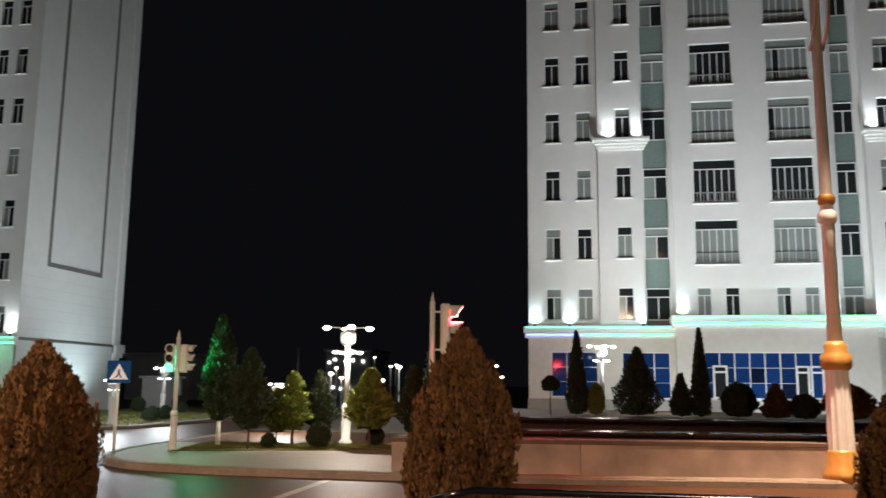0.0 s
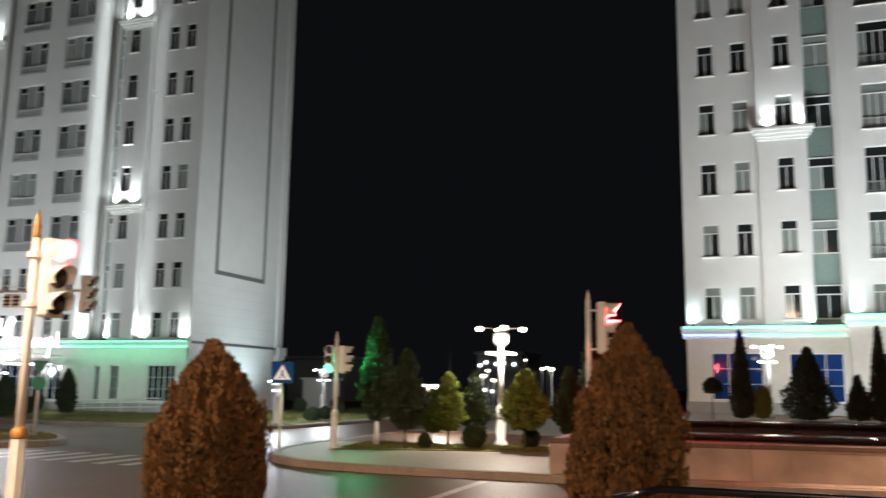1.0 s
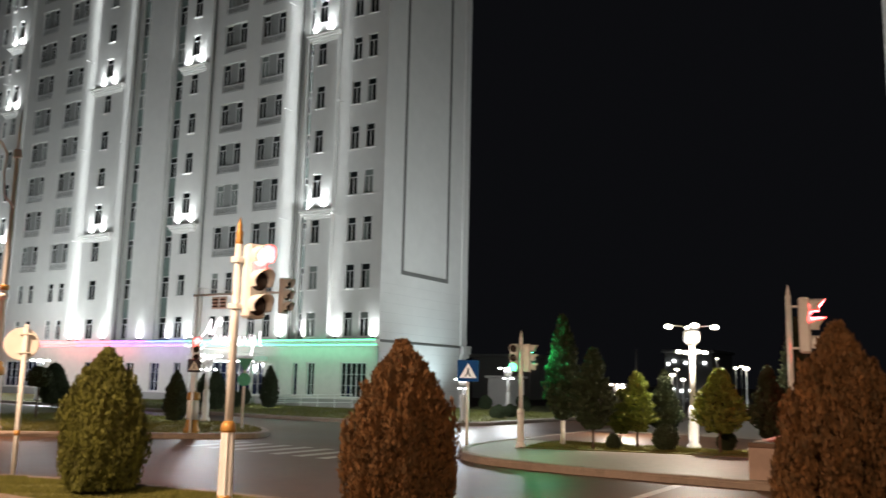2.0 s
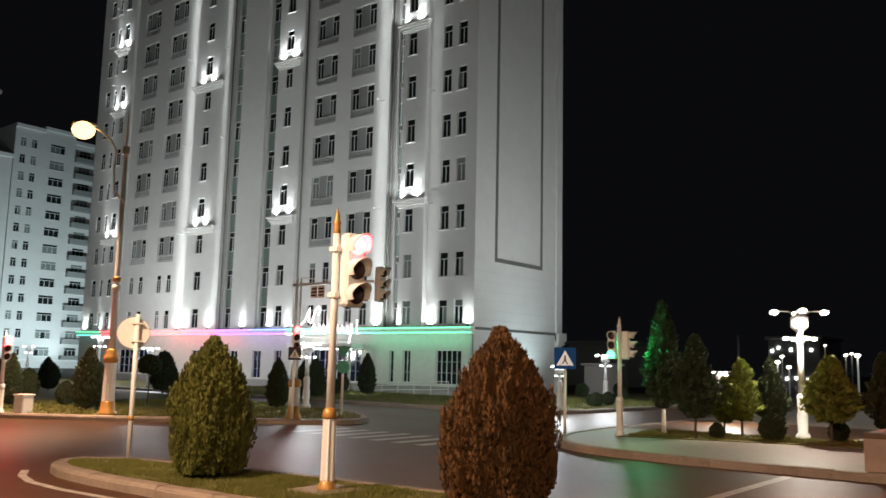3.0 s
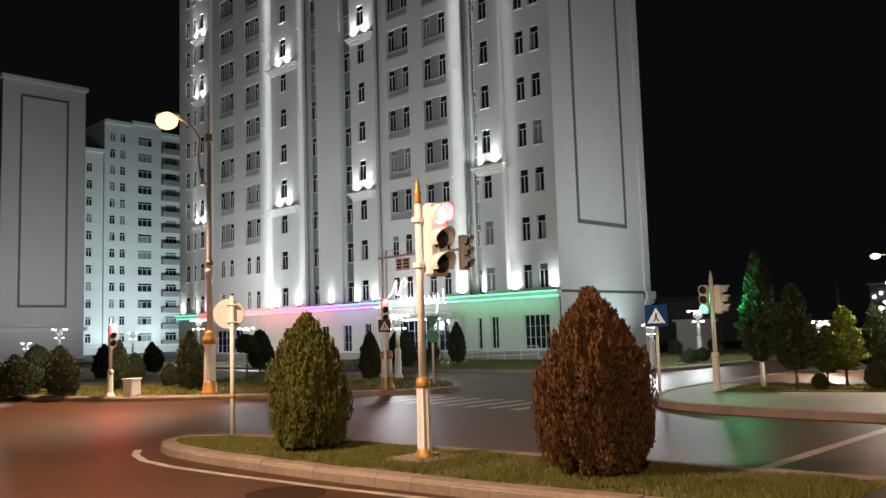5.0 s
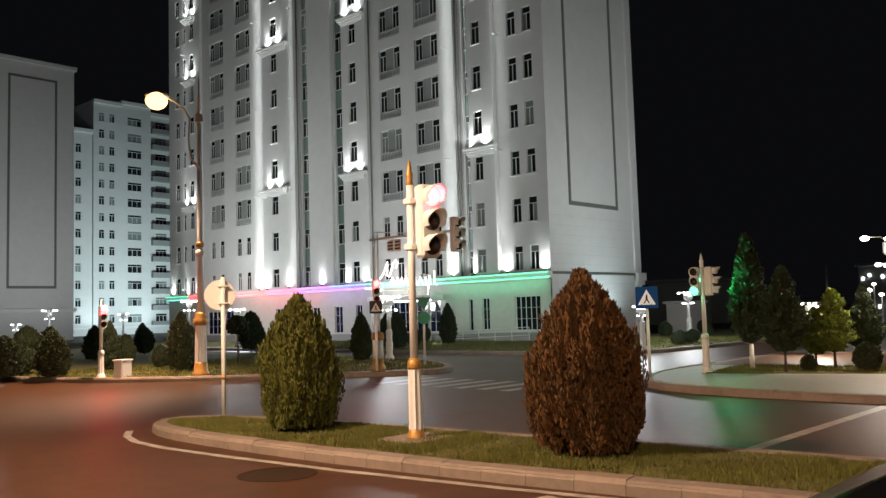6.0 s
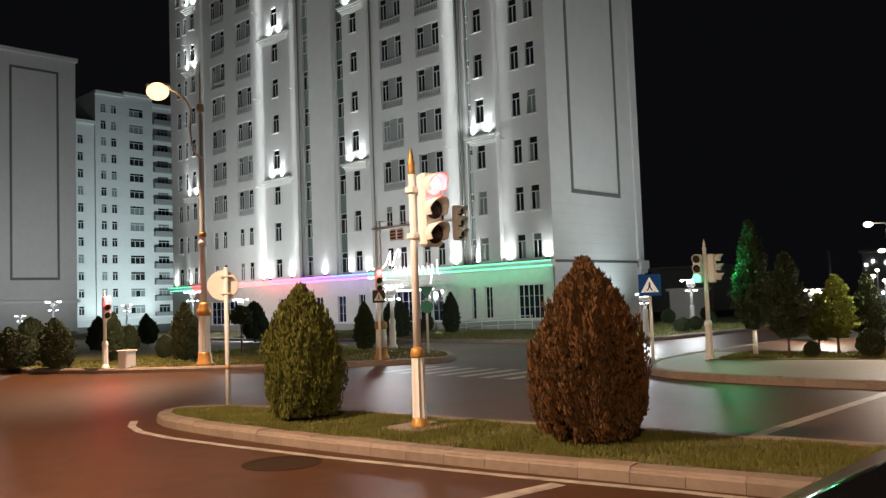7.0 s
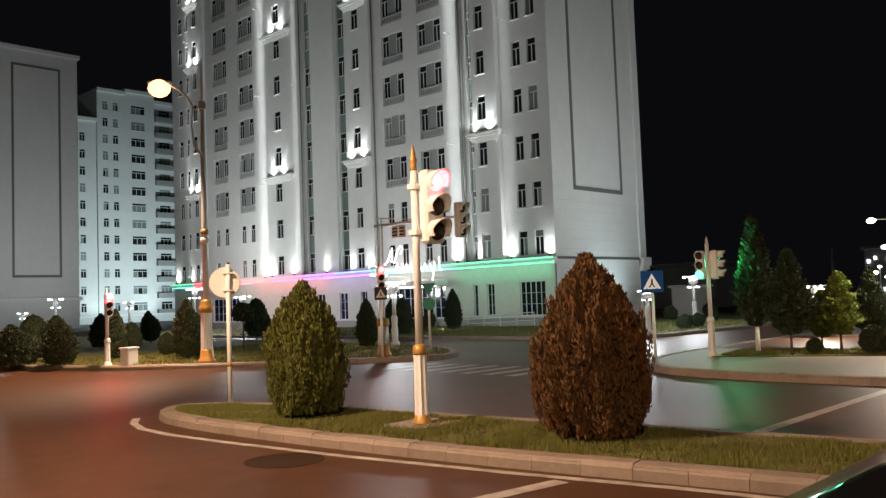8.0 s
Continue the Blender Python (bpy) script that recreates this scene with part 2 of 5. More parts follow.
def rounded(outline, times=2):
    """The outline with its corners cut round."""
    for _ in range(times):
        out = []
        for (ax, ay), (bx, by) in zip(outline, outline[1:] + outline[:1]):
            out += [(0.75 * ax + 0.25 * bx, 0.75 * ay + 0.25 * by), (0.25 * ax + 0.75 * bx, 0.25 * ay + 0.75 * by)]
        outline = out
    return outline


ISLAND, CORNER, FARISLAND, LAWN = rounded(ISLAND), rounded(CORNER), rounded(FARISLAND), rounded(LAWN)


def kerbed(name, outline, top, mat, label, category, stones, stone_label=True):
    """A raised island: a filling and a ring of kerb stones round it."""
    base = thing(name, label, category, kind="structure")
    part(name + "_bed", slab(inset(outline, 0.24), -0.05, top), mat, base)
    ring = along(outline + outline[:1], 0.62)
    line = [(x, y) for x, y, _ in ring]
    face, inner = inset(line, 0.045), inset(line, 0.27)
    for i in range(len(line)):
        j = (i + 1) % len(line)
        if not stones(*line[i]):
            continue
        bm = bmesh.new()
        top = 0.175 + random.uniform(-0.006, 0.006)
        rows = []
        for k, other in ((i, j), (j, i)):
            ways = [Vector(q[other]) - Vector(q[k]) for q in (line, face, inner)]
            pts = [Vector(q[k]) + w.normalized() * 0.003 for q, w in zip((line, face, inner), ways)]
            rows.append([bm.verts.new((pts[0].x, pts[0].y, -0.1)), bm.verts.new((pts[0].x, pts[0].y, top - 0.06)), bm.verts.new((pts[1].x, pts[1].y, top - 0.008)), bm.verts.new(((pts[1] * 0.8 + pts[2] * 0.2).x, (pts[1] * 0.8 + pts[2] * 0.2).y, top)), bm.verts.new((pts[2].x, pts[2].y, top)), bm.verts.new((pts[2].x, pts[2].y, -0.1))])
        for k in range(6):
            bm.faces.new((rows[0][k], rows[1][k], rows[1][(k + 1) % 6], rows[0][(k + 1) % 6]))
        bm.faces.new(rows[0])
        bm.faces.new(rows[1][::-1])
        part("kerb_stone", bm, KERB, base)
    bm = slab(inset(outline, 0.02), -0.06, 0.145)
    part("kerb_bed", bm, KERB, base)
    return base


kerbed("island", ISLAND, 0.155, SOIL, "narrow raised traffic island with lawn and kerb stones", "traffic island", lambda x, y: y > -8)
kerbed("pavement", CORNER, 0.160, PAVING, "pale paved street corner with chunky kerb stones", "pavement", lambda x, y: x < 27 and y > -14)
kerbed("far_island", FARISLAND, 0.155, SOIL, "grassy planted traffic island across the road", "traffic island", lambda x, y: x < 27.5 and y < 50)
kerbed("lawn", LAWN, 0.155, SOIL, "lawn in front of the white apartment tower", "lawn", lambda x, y: x < 50 and y < 60)
STRIP = [(22.5, 11.3), (24.2, 6.1), (24.4, 4.7), (26.3, 4.7), (26.4, 6.3), (25.6, 11.8)]
solid("planting_strip", slab(STRIP, 0.1, 0.185), SOIL, "narrow strip of lawn between pavement and side road", "lawn", "structure")
solid("side_road", slab([(26.6, 6.2), (33.0, 6.2), (33.0, 13.3), (25.9, 12.9)], 0.1, 0.166), ASPHALT, "smooth asphalt side road behind the strip of trees", "road", "structure")


def in_poly(x, y, poly):
    hit = False
    for (ax, ay), (bx, by) in zip(poly, poly[1:] + poly[:1]):
        if (ay > y) != (by > y) and x < (bx - ax) * (y - ay) / (by - ay) + ax:
            hit = not hit
    return hit


def grass(name, outline, z, count, tall, box2, label):
    """Thousands of bent blades inside an outline, as one mesh."""
    rnd = random.Random(len(name) * 7 + count)
    verts, faces = [], []
    inner = inset(outline, 0.3)
    while len(faces) < count:
        x, y = rnd.uniform(box2[0], box2[2]), rnd.uniform(box2[1], box2[3])
        if not in_poly(x, y, inner):
            continue
        patch = noise.noise((x * 1.3, y * 1.3, 3.0))
        if patch < -0.12 and rnd.random() < 0.75:
            continue
        h, a, lean, w = tall * rnd.uniform(0.5, 1.3) * (1 + 0.5 * patch), rnd.uniform(0, 6.28), rnd.uniform(0, 0.6), tall * rnd.uniform(0.10, 0.2)
        c, s = math.cos(a), math.sin(a)
        k = len(verts)
        verts += [(x - s * w, y + c * w, z - 0.01), (x + s * w, y - c * w, z - 0.01), (x + c * lean * h, y + s * lean * h, z + h)]
        faces.append((k, k + 1, k + 2))
    me = bpy.data.meshes.new(name)
    me.from_pydata(verts, [], faces)
    me.materials.append(BLADES)
    return tagged(new(name, me), label=label, category="grass", kind="stuff")


grass("island_grass", ISLAND, 0.155, 90000, 0.05, (7.4, -4, 12.2, 15.6), "short patchy grass on the traffic island")
grass("strip_grass", STRIP, 0.185, 12000, 0.07, (22, 4.5, 27, 12), "short grass under the roadside trees")
grass("far_grass", FARISLAND, 0.155, 24000, 0.09, (10, 20, 27, 36), "mown grass on the far traffic island")
grass("lawn_grass", LAWN, 0.155, 30000, 0.10, (31, 19, 50, 52), "mown grass in front of the apartment tower")


def stripe(a, b, wide, name="road_marking", z=0.004):
    (ax, ay), (bx, by) = a, b
    u = Vector((bx - ax, by - ay)).normalized() * wide / 2
    bm = bmesh.new()
    bm.faces.new([bm.verts.new((ax - u.y, ay + u.x, z)), bm.verts.new((ax + u.y, ay - u.x, z)), bm.verts.new((bx + u.y, by - u.x, z)), bm.verts.new((bx - u.y, by + u.x, z))])
    return solid(name, bm, PAINT, "worn white painted line on the asphalt", "road marking", "structure", "road lines")


# white edge line round the near island, as one strip of short pieces
EDGE = [(9.5, -8.0), (8.55, 0.5), (8.15, 4.4), (7.8, 6.4), (7.42, 9.1), (7.2, 11.5), (7.12, 13.0), (7.20, 14.1), (7.47, 14.95), (7.85, 15.6)]
bm = bmesh.new()
last = None
for i, (x, y) in enumerate(EDGE):
    a, b = Vector(EDGE[max(0, i - 1)]), Vector(EDGE[min(len(EDGE) - 1, i + 1)])
    u = (b - a).normalized() * 0.07
    now = (bm.verts.new((x - u.y, y + u.x, 0.004)), bm.verts.new((x + u.y, y - u.x, 0.004)))
    if last:
        bm.faces.new((last[0], last[1], now[1], now[0]))
    last = now
solid("edge_line", bm, PAINT, "worn white edge line round the island", "road marking", "structure")
stripe((6.2, 5.98), (7.75, 5.75), 0.22)
stripe((11.4, 5.35), (18.0, 5.35), 0.20)
for i in range(8):
    stripe((17.2 + 0.05 * i, 13.4 + 0.85 * i), (19.6 + 0.05 * i, 13.4 + 0.85 * i), 0.36)
bm = lathe(bmesh.new(), [(0.52, 0.0), (0.52, 0.005), (0.44, 0.006), (0.43, 0.003)], 28)
cover = solid("manhole_cover", bm, material("cast_iron", (0.030, 0.018, 0.011), 0.7, vary=0.3, grain=30, spec=0.15), "round dark iron manhole cover set in the asphalt", "manhole cover")
cover.location = (6.8, 9.48, 0.001)

# terrace wall in front of the shop building
WALL = [(18.7, 4.1), (18.95, 0.0), (19.75, -6.0), (21.8, -19.0)]
terrace = thing("terrace", "raised terrace of dark polished paving before the shops", "terrace", kind="structure")
part("paving", slab([(18.95, 3.85), (19.2, 0.0), (20.0, -6.0), (22.0, -18.9), (44.6, -18.9), (44.6, 3.85)], 0.1, 0.86), TERRACE, terrace, "dark polished stone paving")
wall = tagged(new("terrace_wall"), label="low beige rendered retaining wall with dark coping", category="wall", kind="structure")
for (ax, ay), (bx, by) in zip(WALL, WALL[1:]):
    far, a = math.hypot(bx - ax, by - ay), math.degrees(math.atan2(by - ay, bx - ax))
    count = max(1, round(far / 6.5))
    for k in range(count):
        q = (k + 0.5) / count
        spin = pose(ax + q * (bx - ax), ay + q * (by - ay), 0, 0, 0, a)
        half = far / count / 2
        panel = part("panel", box(bmesh.new(), (-half, -0.13, 0.1), (half, 0.13, 0.80)), RENDERWALL, wall)
        panel.matrix_basis = spin
        cap = part("coping", box(bmesh.new(), (-half + 0.001, -0.145, 0.80), (half - 0.001, 0.30, 0.90), 0.012), TERRACE, wall)
        cap.matrix_basis = spin
part("end_panel", box(bmesh.new(), (18.84, 3.86, 0.1), (26.0, 4.1, 0.9), 0.012), RENDERWALL, wall)
# low polished granite parapets on the terrace, stone by stone
for base_x, top in ((20.75, 1.0), (24.5, 1.16)):
    parapet = thing("parapet", "low parapet of polished black granite blocks on the terrace", "parapet", group="terrace parapets")
    line = [(base_x, 3.5), (base_x + 0.4, -6.0), (base_x + 2.0, -18.0)]
    spots = along(line, 1.5)
    for (ax, ay, a), (bx, by, _) in zip(spots, spots[1:]):
        stone = part("stone", box(bmesh.new(), (0.004, -0.16, 0.84), (1.496, 0.16, top - 0.07), 0.008), GRANITE, parapet)
        stone.matrix_basis = pose(ax, ay, 0, 0, 0, math.degrees(math.atan2(by - ay, bx - ax)))
        cap = part("coping", box(bmesh.new(), (0.003, -0.55, top - 0.07), (1.497, 0.21, top + random.uniform(-0.006, 0.006)), 0.022), GRANITE, parapet)
        cap.matrix_basis = stone.matrix_basis.copy()

# ---- buildings ----


def wall_patch(bm, at, u0, u1, v0, v1, w, holes, deep=0.22):
    """A wall between u0..u1 and v0..v1 at depth w, with holes (ua, ub, va, vb) cut through and their reveals."""
    holes = [h for h in holes if h[0] >= u0 - 1e-6 and h[1] <= u1 + 1e-6 and h[2] >= v0 - 1e-6 and h[3] <= v1 + 1e-6]
    us, vs = sorted({u0, u1, *(h[0] for h in holes), *(h[1] for h in holes)}), sorted({v0, v1, *(h[2] for h in holes), *(h[3] for h in holes)})
    made = {}

    def vert(u, v):
        if (u, v) not in made:
            made[u, v] = bm.verts.new(at(u, v, w))
        return made[u, v]

    for ua, ub in zip(us, us[1:]):
        for va, vb in zip(vs, vs[1:]):
            mu, mv = (ua + ub) / 2, (va + vb) / 2
            if not any(h[0] < mu < h[1] and h[2] < mv < h[3] for h in holes):
                bm.faces.new((vert(ua, va), vert(ub, va), vert(ub, vb), vert(ua, vb)))
    for ua, ub, va, vb in holes:
        ring, back = [(ua, va), (ub, va), (ub, vb), (ua, vb)], []
        front = [bm.verts.new(at(u, v, w)) for u, v in ring]
        back = [bm.verts.new(at(u, v, w - deep)) for u, v in ring]
        for i in range(4):
            bm.faces.new((front[i], front[(i + 1) % 4], back[(i + 1) % 4], back[i]))
    bmesh.ops.remove_doubles(bm, verts=bm.verts, dist=0.0005)


def block(bm, at, lo, hi, bevel=0.0):
    """A box given in facade coordinates."""
    a, b = Vector(at(*lo)), Vector(at(*hi))
    return box(bm, [min(p, q) for p, q in zip(a, b)], [max(p, q) for p, q in zip(a, b)], bevel)


class Facade:
    """Builds walls and windows of one face of a building; at(u, v, w) turns along, up, outwards into the world."""

    def __init__(self, house, at):
        self.house, self.at, self.kept = house, at, {}

    def shared(self, key, build, mat):
        if key not in self.kept:
            self.kept[key] = mesh("shared", build(), mat)
        return self.kept[key]

    def put(self, name, me, u, v, w, parent, label=""):
        ob = new(name, me)
        ob.parent = parent
        if label:
            tagged(ob, label=label)
        o, du, dw = Vector(self.at(u, v, w)), Vector(self.at(1, 0, 0)) - Vector(self.at(0, 0, 0)), Vector(self.at(0, 0, 1)) - Vector(self.at(0, 0, 0))
        m = Matrix((du, dw, (0, 0, 1))).transposed().to_4x4()
        m.translation = o
        ob.matrix_basis = m
        return ob

    def window(self, u0, u1, v0, v1, w, cols=2, transom=0.28, sill=True, glass=None, bars=0.05, rows=1):
        """A framed window in an opening: frame, panes and sill. The frame carries its panes."""
        wide, tall = round(u1 - u0, 3), round(v1 - v0, 3)
        t = bars

        top = tall * (1 - transom) if transom else tall - t / 2
        spans = []
        for r in range(rows):
            lo, hi = t + (top - t) * r / rows, t + (top - t) * (r + 1) / rows - (t / 2)
            spans += [(wide * c / cols + (t if c == 0 else t / 2), wide * (c + 1) / cols - (t if c == cols - 1 else t / 2), lo, hi) for c in range(cols)]
        if transom:
            spans.append((t, wide - t, top + t / 2, tall - t))

        def frame_mesh():
            bm = bmesh.new()
            wall_patch(bm, lambda u, v, q: (u, q, v), 0, wide, 0, tall, -0.05, spans, 0.06)
            return bm

        ob = self.put("window", self.shared(("f", wide, tall, cols, transom, t, rows), frame_mesh, FRAME), u0, v0, w, self.house)
        picks = glass or [GLASS]
        base = random.choice(picks)
        for n, (a, b, lo, hi) in enumerate(spans):
            mat = base if random.random() < 0.85 else random.choice(picks)
            me = self.shared(("p", wide, tall, cols, transom, round(hi - lo, 3), round(b - a, 3), mat.name), lambda: box(bmesh.new(), (0, -0.115, 0), (b - a, -0.095, hi - lo)), mat)
            pane = new("pane", me)
            pane.parent = ob
            pane.matrix_basis = pose(a, 0, lo)
        if sill:
            me = self.shared(("s", wide), lambda: box(bmesh.new(), (-0.06, -0.05, -0.07), (wide + 0.06, 0.07, 0.0), 0.012), TRIMWHITE)
            s = new("sill", me)
            s.parent = ob
        return ob


def ledge(f, u0, u1, v, w):
    """A stepped balcony ledge under a bay window, on its own part."""
    bm = bmesh.new()
    for k, (drop, out, trim) in enumerate([(0.0, 0.42, 0.0), (0.16, 0.30, 0.10), (0.32, 0.18, 0.2), (0.46, 0.09, 0.28)]):
        block(bm, f.at, (u0 + trim, v - drop - 0.155, w - 0.05), (u1 - trim, v - drop, w + out), 0.015)
    part("ledge", bm, TRIMWHITE, f.house)


def uplight(f, u, v, w, watts, color=WHITE, lean=0.25, wide=95):
    """A small floodlight on a ledge that grazes the wall upwards."""
    bm = block(bmesh.new(), f.at, (u - 0.09, v, w - 0.02), (u + 0.09, v + 0.10, w + 0.14), 0.02)
    part("uplight", bm, DARK, f.house, "small black floodlight on the ledge")
    spot(f.at(u, v + 0.13, w + 0.17), f.at(u, v + 3.0, w + 0.17 - lean), watts * 0.10, color, 150, 0.5, 0.05)
    spot(f.at(u, v + 0.13, w + 0.15), f.at(u, v + 3.0, w + 0.15 - lean * 1.1), watts * 0.55, color, 62, 0.85, 0.05)


def tower(house, at, first, floors, top, spans, ground, cornice, u_min, u_max, glasses):
    """The whole front of a tower: strips of wall with windows, cornice and ledges."""
    f = Facade(house, at)
    for u0, u1, w, kind, marks in spans:
        holes = []
        for k in range(floors):
            z = first + 3.2 * k
            if kind in ("single", "pair"):
                for a, b in marks:
                    holes.append((a, b, z - 1.66, z))
                    f.window(a, b, z - 1.66, z, w, glass=glasses)
            elif kind == "big":
                for a, b in marks:
                    if k < 2:
                        for p, q in ((a + 0.12, a + 0.82), (b - 0.82, b - 0.12)):
                            holes.append((p, q, z - 1.66, z))
                            f.window(p, q, z - 1.66, z, w, glass=glasses)
                    else:
                        holes.append((a, b, z - 2.02, z + 0.32))
                        part("balcony_panel", block(bmesh.new(), at, (a, z - 2.02, w - 0.22), (b, z + 0.32, w - 0.16)), GREYPANEL, house)
                        for p, q in ((a + 0.06, a + 0.80), (b - 0.80, b - 0.06)):
                            f.window(p, q, z - 1.42, z + 0.28, w - 0.04, glass=glasses, sill=False)
                        f.put("balcony_rail", f.shared(("rail", round(b - a, 2)), lambda: balcony_rail(b - a), FRAME), a, z - 2.0, w, house)
            elif kind == "wide":
                for a, b in marks:
                    if k == 0:
                        for p, q in ((a + 0.05, a + 0.78), (b - 0.73, b)):
                            holes.append((p, q, z - 1.5, z))
                            f.window(p, q, z - 1.5, z, w, glass=glasses)
                    else:
                        holes.append((a, b, z - 2.0, z + 0.3))
                        f.window(a, b, z - 2.0, z + 0.3, w, cols=6, transom=0.22, sill=True, glass=glasses, bars=0.045)
                        f.put("balcony_rail", f.shared(("rail", round(b - a, 2)), lambda: balcony_rail(b - a), GREYPANEL), a, z - 1.98, w, house)
            elif kind == "strip":
                for a, b in marks:
                    if k == 0:
                        holes.append((a, b, cornice[1] + 0.02, top - 1.2))
                    f.window(a, b, z - 1.66, z, w - 0.06, glass=glasses, sill=False)
                    lo = z - 1.66 + 1.67
                    high = z + 3.2 - 1.67
                    if k == floors - 1:
                        high = top - 1.2
                    me = f.shared(("span", round(b - a, 2), round(high - lo, 2)), lambda: box(bmesh.new(), (0.02, -0.13, 0), (b - a - 0.02, -0.10, high - lo)), GREENGLASS)
                    f.put("spandrel_pane", me, a, lo, w - 0.06, house)
                    if k == 0:
                        me = f.shared(("span0", round(b - a, 2)), lambda: box(bmesh.new(), (0.02, -0.13, 0), (b - a - 0.02, -0.10, max(0.05, z - 1.67 - cornice[1] - 0.03))), GREENGLASS)
                        f.put("spandrel_pane", me, a, cornice[1] + 0.02, w - 0.06, house)
        bm = bmesh.new()
        wall_patch(bm, at, u0, u1, cornice[1] - 0.05, top, w, holes)
        for u in (u0, u1):
            bm.faces.new([bm.verts.new(at(u, v, q)) for v, q in ((cornice[1] - 0.05, w), (top, w), (top, -0.6), (cornice[1] - 0.05, -0.6))])
        bm.faces.new([bm.verts.new(at(u, top, q)) for u, q in ((u0, w), (u1, w), (u1, -0.6), (u0, -0.6))])
        part("wall", bm, PLASTER, house)
    # ground floor
    bm = bmesh.new()
    wall_patch(bm, at, u_min, u_max, ground["base"], cornice[0], 0.12, [h[:4] for h in ground["holes"]], 0.3)
    part("ground_floor_wall", bm, CLADDING, house, "pale stone-clad ground floor wall")
    for u0, u1, v0, v1, cols in ground["holes"]:
        f.window(u0, u1, v0, v1, 0.06, cols=cols, rows=3, transom=0, sill=False, glass=ground["glass"], bars=0.045)
    bm = bmesh.new()
    block(bm, at, (u_min - 0.05, ground["base"] - 0.2, 0.0), (u_max + 0.05, ground["plinth"], 0.2), 0.02)
    part("plinth", bm, PLINTH, house, "grey granite plinth")
    return f


def balcony_rail(wide):
    bm = bmesh.new()
    box(bm, (0.02, -0.05, 0.50), (wide - 0.02, -0.01, 0.55))
    box(bm, (0.02, -0.05, 0.05), (wide - 0.02, -0.01, 0.09))
    count = max(4, round(wide / 0.17))
    for k in range(count + 1):
        x = 0.02 + (wide - 0.065) * k / count
        box(bm, (x, -0.045, 0.09), (x + 0.025, -0.015, 0.50))
    return bm


def neon_run(house, at, u0, u1, v, w, colors, pieces):
    """A row of straight glowing tubes along a cornice."""
    for k in range(pieces):
        a, b = u0 + (u1 - u0) * k / pieces, u0 + (u1 - u0) * (k + 1) / pieces
        gap = 0.03 if u1 > u0 else -0.03
        part("neon_tube", tube(bmesh.new(), [at(a + gap, v, w), at(b - gap, v, w)], 0.034, seg=6), colors[min(len(colors) - 1, int(k * len(colors) / pieces))], house, "glowing coloured neon tube", smooth=True)


# white tower with the lit front
XA = 45.0
front_a = lambda u, v, w: (XA - w, u, v)
tower_a = thing("apartment_tower", "tall white apartment tower with floodlit bays and neon cornice", "apartment tower")
TOP_A = 40.6
GL = [GLASS, GLASS, GLASS, GLASS, CURTAIN]
spans_a = [
    (32.83, 36.9, 0.0, "pair", [(33.74, 34.47), (35.06, 35.78)]),
    (36.9, 39.1, 0.38, "single", [(37.94, 38.69)]),
    (39.1, 40.5, -0.15, "strip", [(39.42, 40.02)]),
    (40.5, 41.75, 0.30, "plain", []),
    (41.75, 49.75, 0.0, "big", [(42.29, 44.70), (46.26, 48.65)]),
    (49.75, 52.75, 0.38, "single", [(51.0, 51.82)]),
    (52.75, 54.5, -0.15, "strip", [(53.18, 54.28)]),
    (54.5, 57.6, 0.10, "plain", []),
    (57.6, 59.1, -0.15, "strip", [(57.75, 58.75)]),
    (59.1, 63.8, 0.38, "single", [(61.6, 62.5)]),
    (63.8, 65.8, 0.12, "plain", []),
    (65.8, 74.5, 0.0, "big", [(66.3, 68.73), (70.69, 73.16)]),
    (74.5, 77.1, 0.30, "single", [(75.62, 76.36)]),
    (77.1, 80.9, 0.0, "pair", [(77.41, 78.13), (78.85, 79.62)]),
]
ground_a = dict(base=-0.2, plinth=0.66, glass=[NAVYGLASS, NAVYGLASS, GLASS], holes=[
    (33.69, 35.80, 0.80, 3.05, 5), (38.01, 38.69, 0.80, 3.03, 2), (39.52, 39.90, 0.80, 3.0, 1), (42.60, 48.20, 0.75, 3.0, 9),
    (51.10, 51.85, 0.75, 2.95, 2), (53.49, 54.49, 0.75, 2.90, 2), (56.4, 57.4, 0.75, 2.9, 2), (61.5, 62.5, 0.75, 2.9, 2), (69.0, 73.6, 0.75, 2.9, 6), (77.6, 79.4, 0.75, 2.9, 3)])
fa = tower(tower_a, front_a, 6.41, 11, TOP_A, spans_a, ground_a, (4.12, 4.62), 32.83, 80.9, GL)
# cornice over the ground floor
for name, lo, hi in (("cornice", (32.74, 4.10, 0.0), (80.95, 4.32, 0.36)), ("cornice", (32.70, 4.32, 0.0), (81.0, 4.60, 0.52))):
    part(name, block(bmesh.new(), front_a, lo, hi, 0.03), TRIMWHITE, tower_a)
# end wall with its framed panel
end_a = lambda u, v, w: (u, 32.822 - w, v)
bm = bmesh.new()
wall_patch(bm, end_a, XA, 56.0, -0.2, TOP_A, 0.0, [])
part("end_wall", bm, PLASTER, tower_a)
bm = bmesh.new()
for lo, hi in (((47.30, 9.05), (53.34, 9.33)), ((47.30, 9.33), (47.56, 37.4)), ((53.08, 9.33), (53.34, 37.4)), ((47.30, 37.4), (53.34, 37.66))):
    block(bm, end_a, (*lo, -0.05), (*hi, 0.035))
part("panel_border", bm, GROOVE, tower_a, "grey stone border on the blank end wall")
bm = bmesh.new()
block(bm, end_a, (44.6, 4.40, -0.02), (56.1, 4.50, 0.07), 0.01)
block(bm, end_a, (44.6, 4.50, -0.02), (56.1, 4.58, 0.035), 0.01)
part("end_cornice", bm, GROOVE, tower_a)
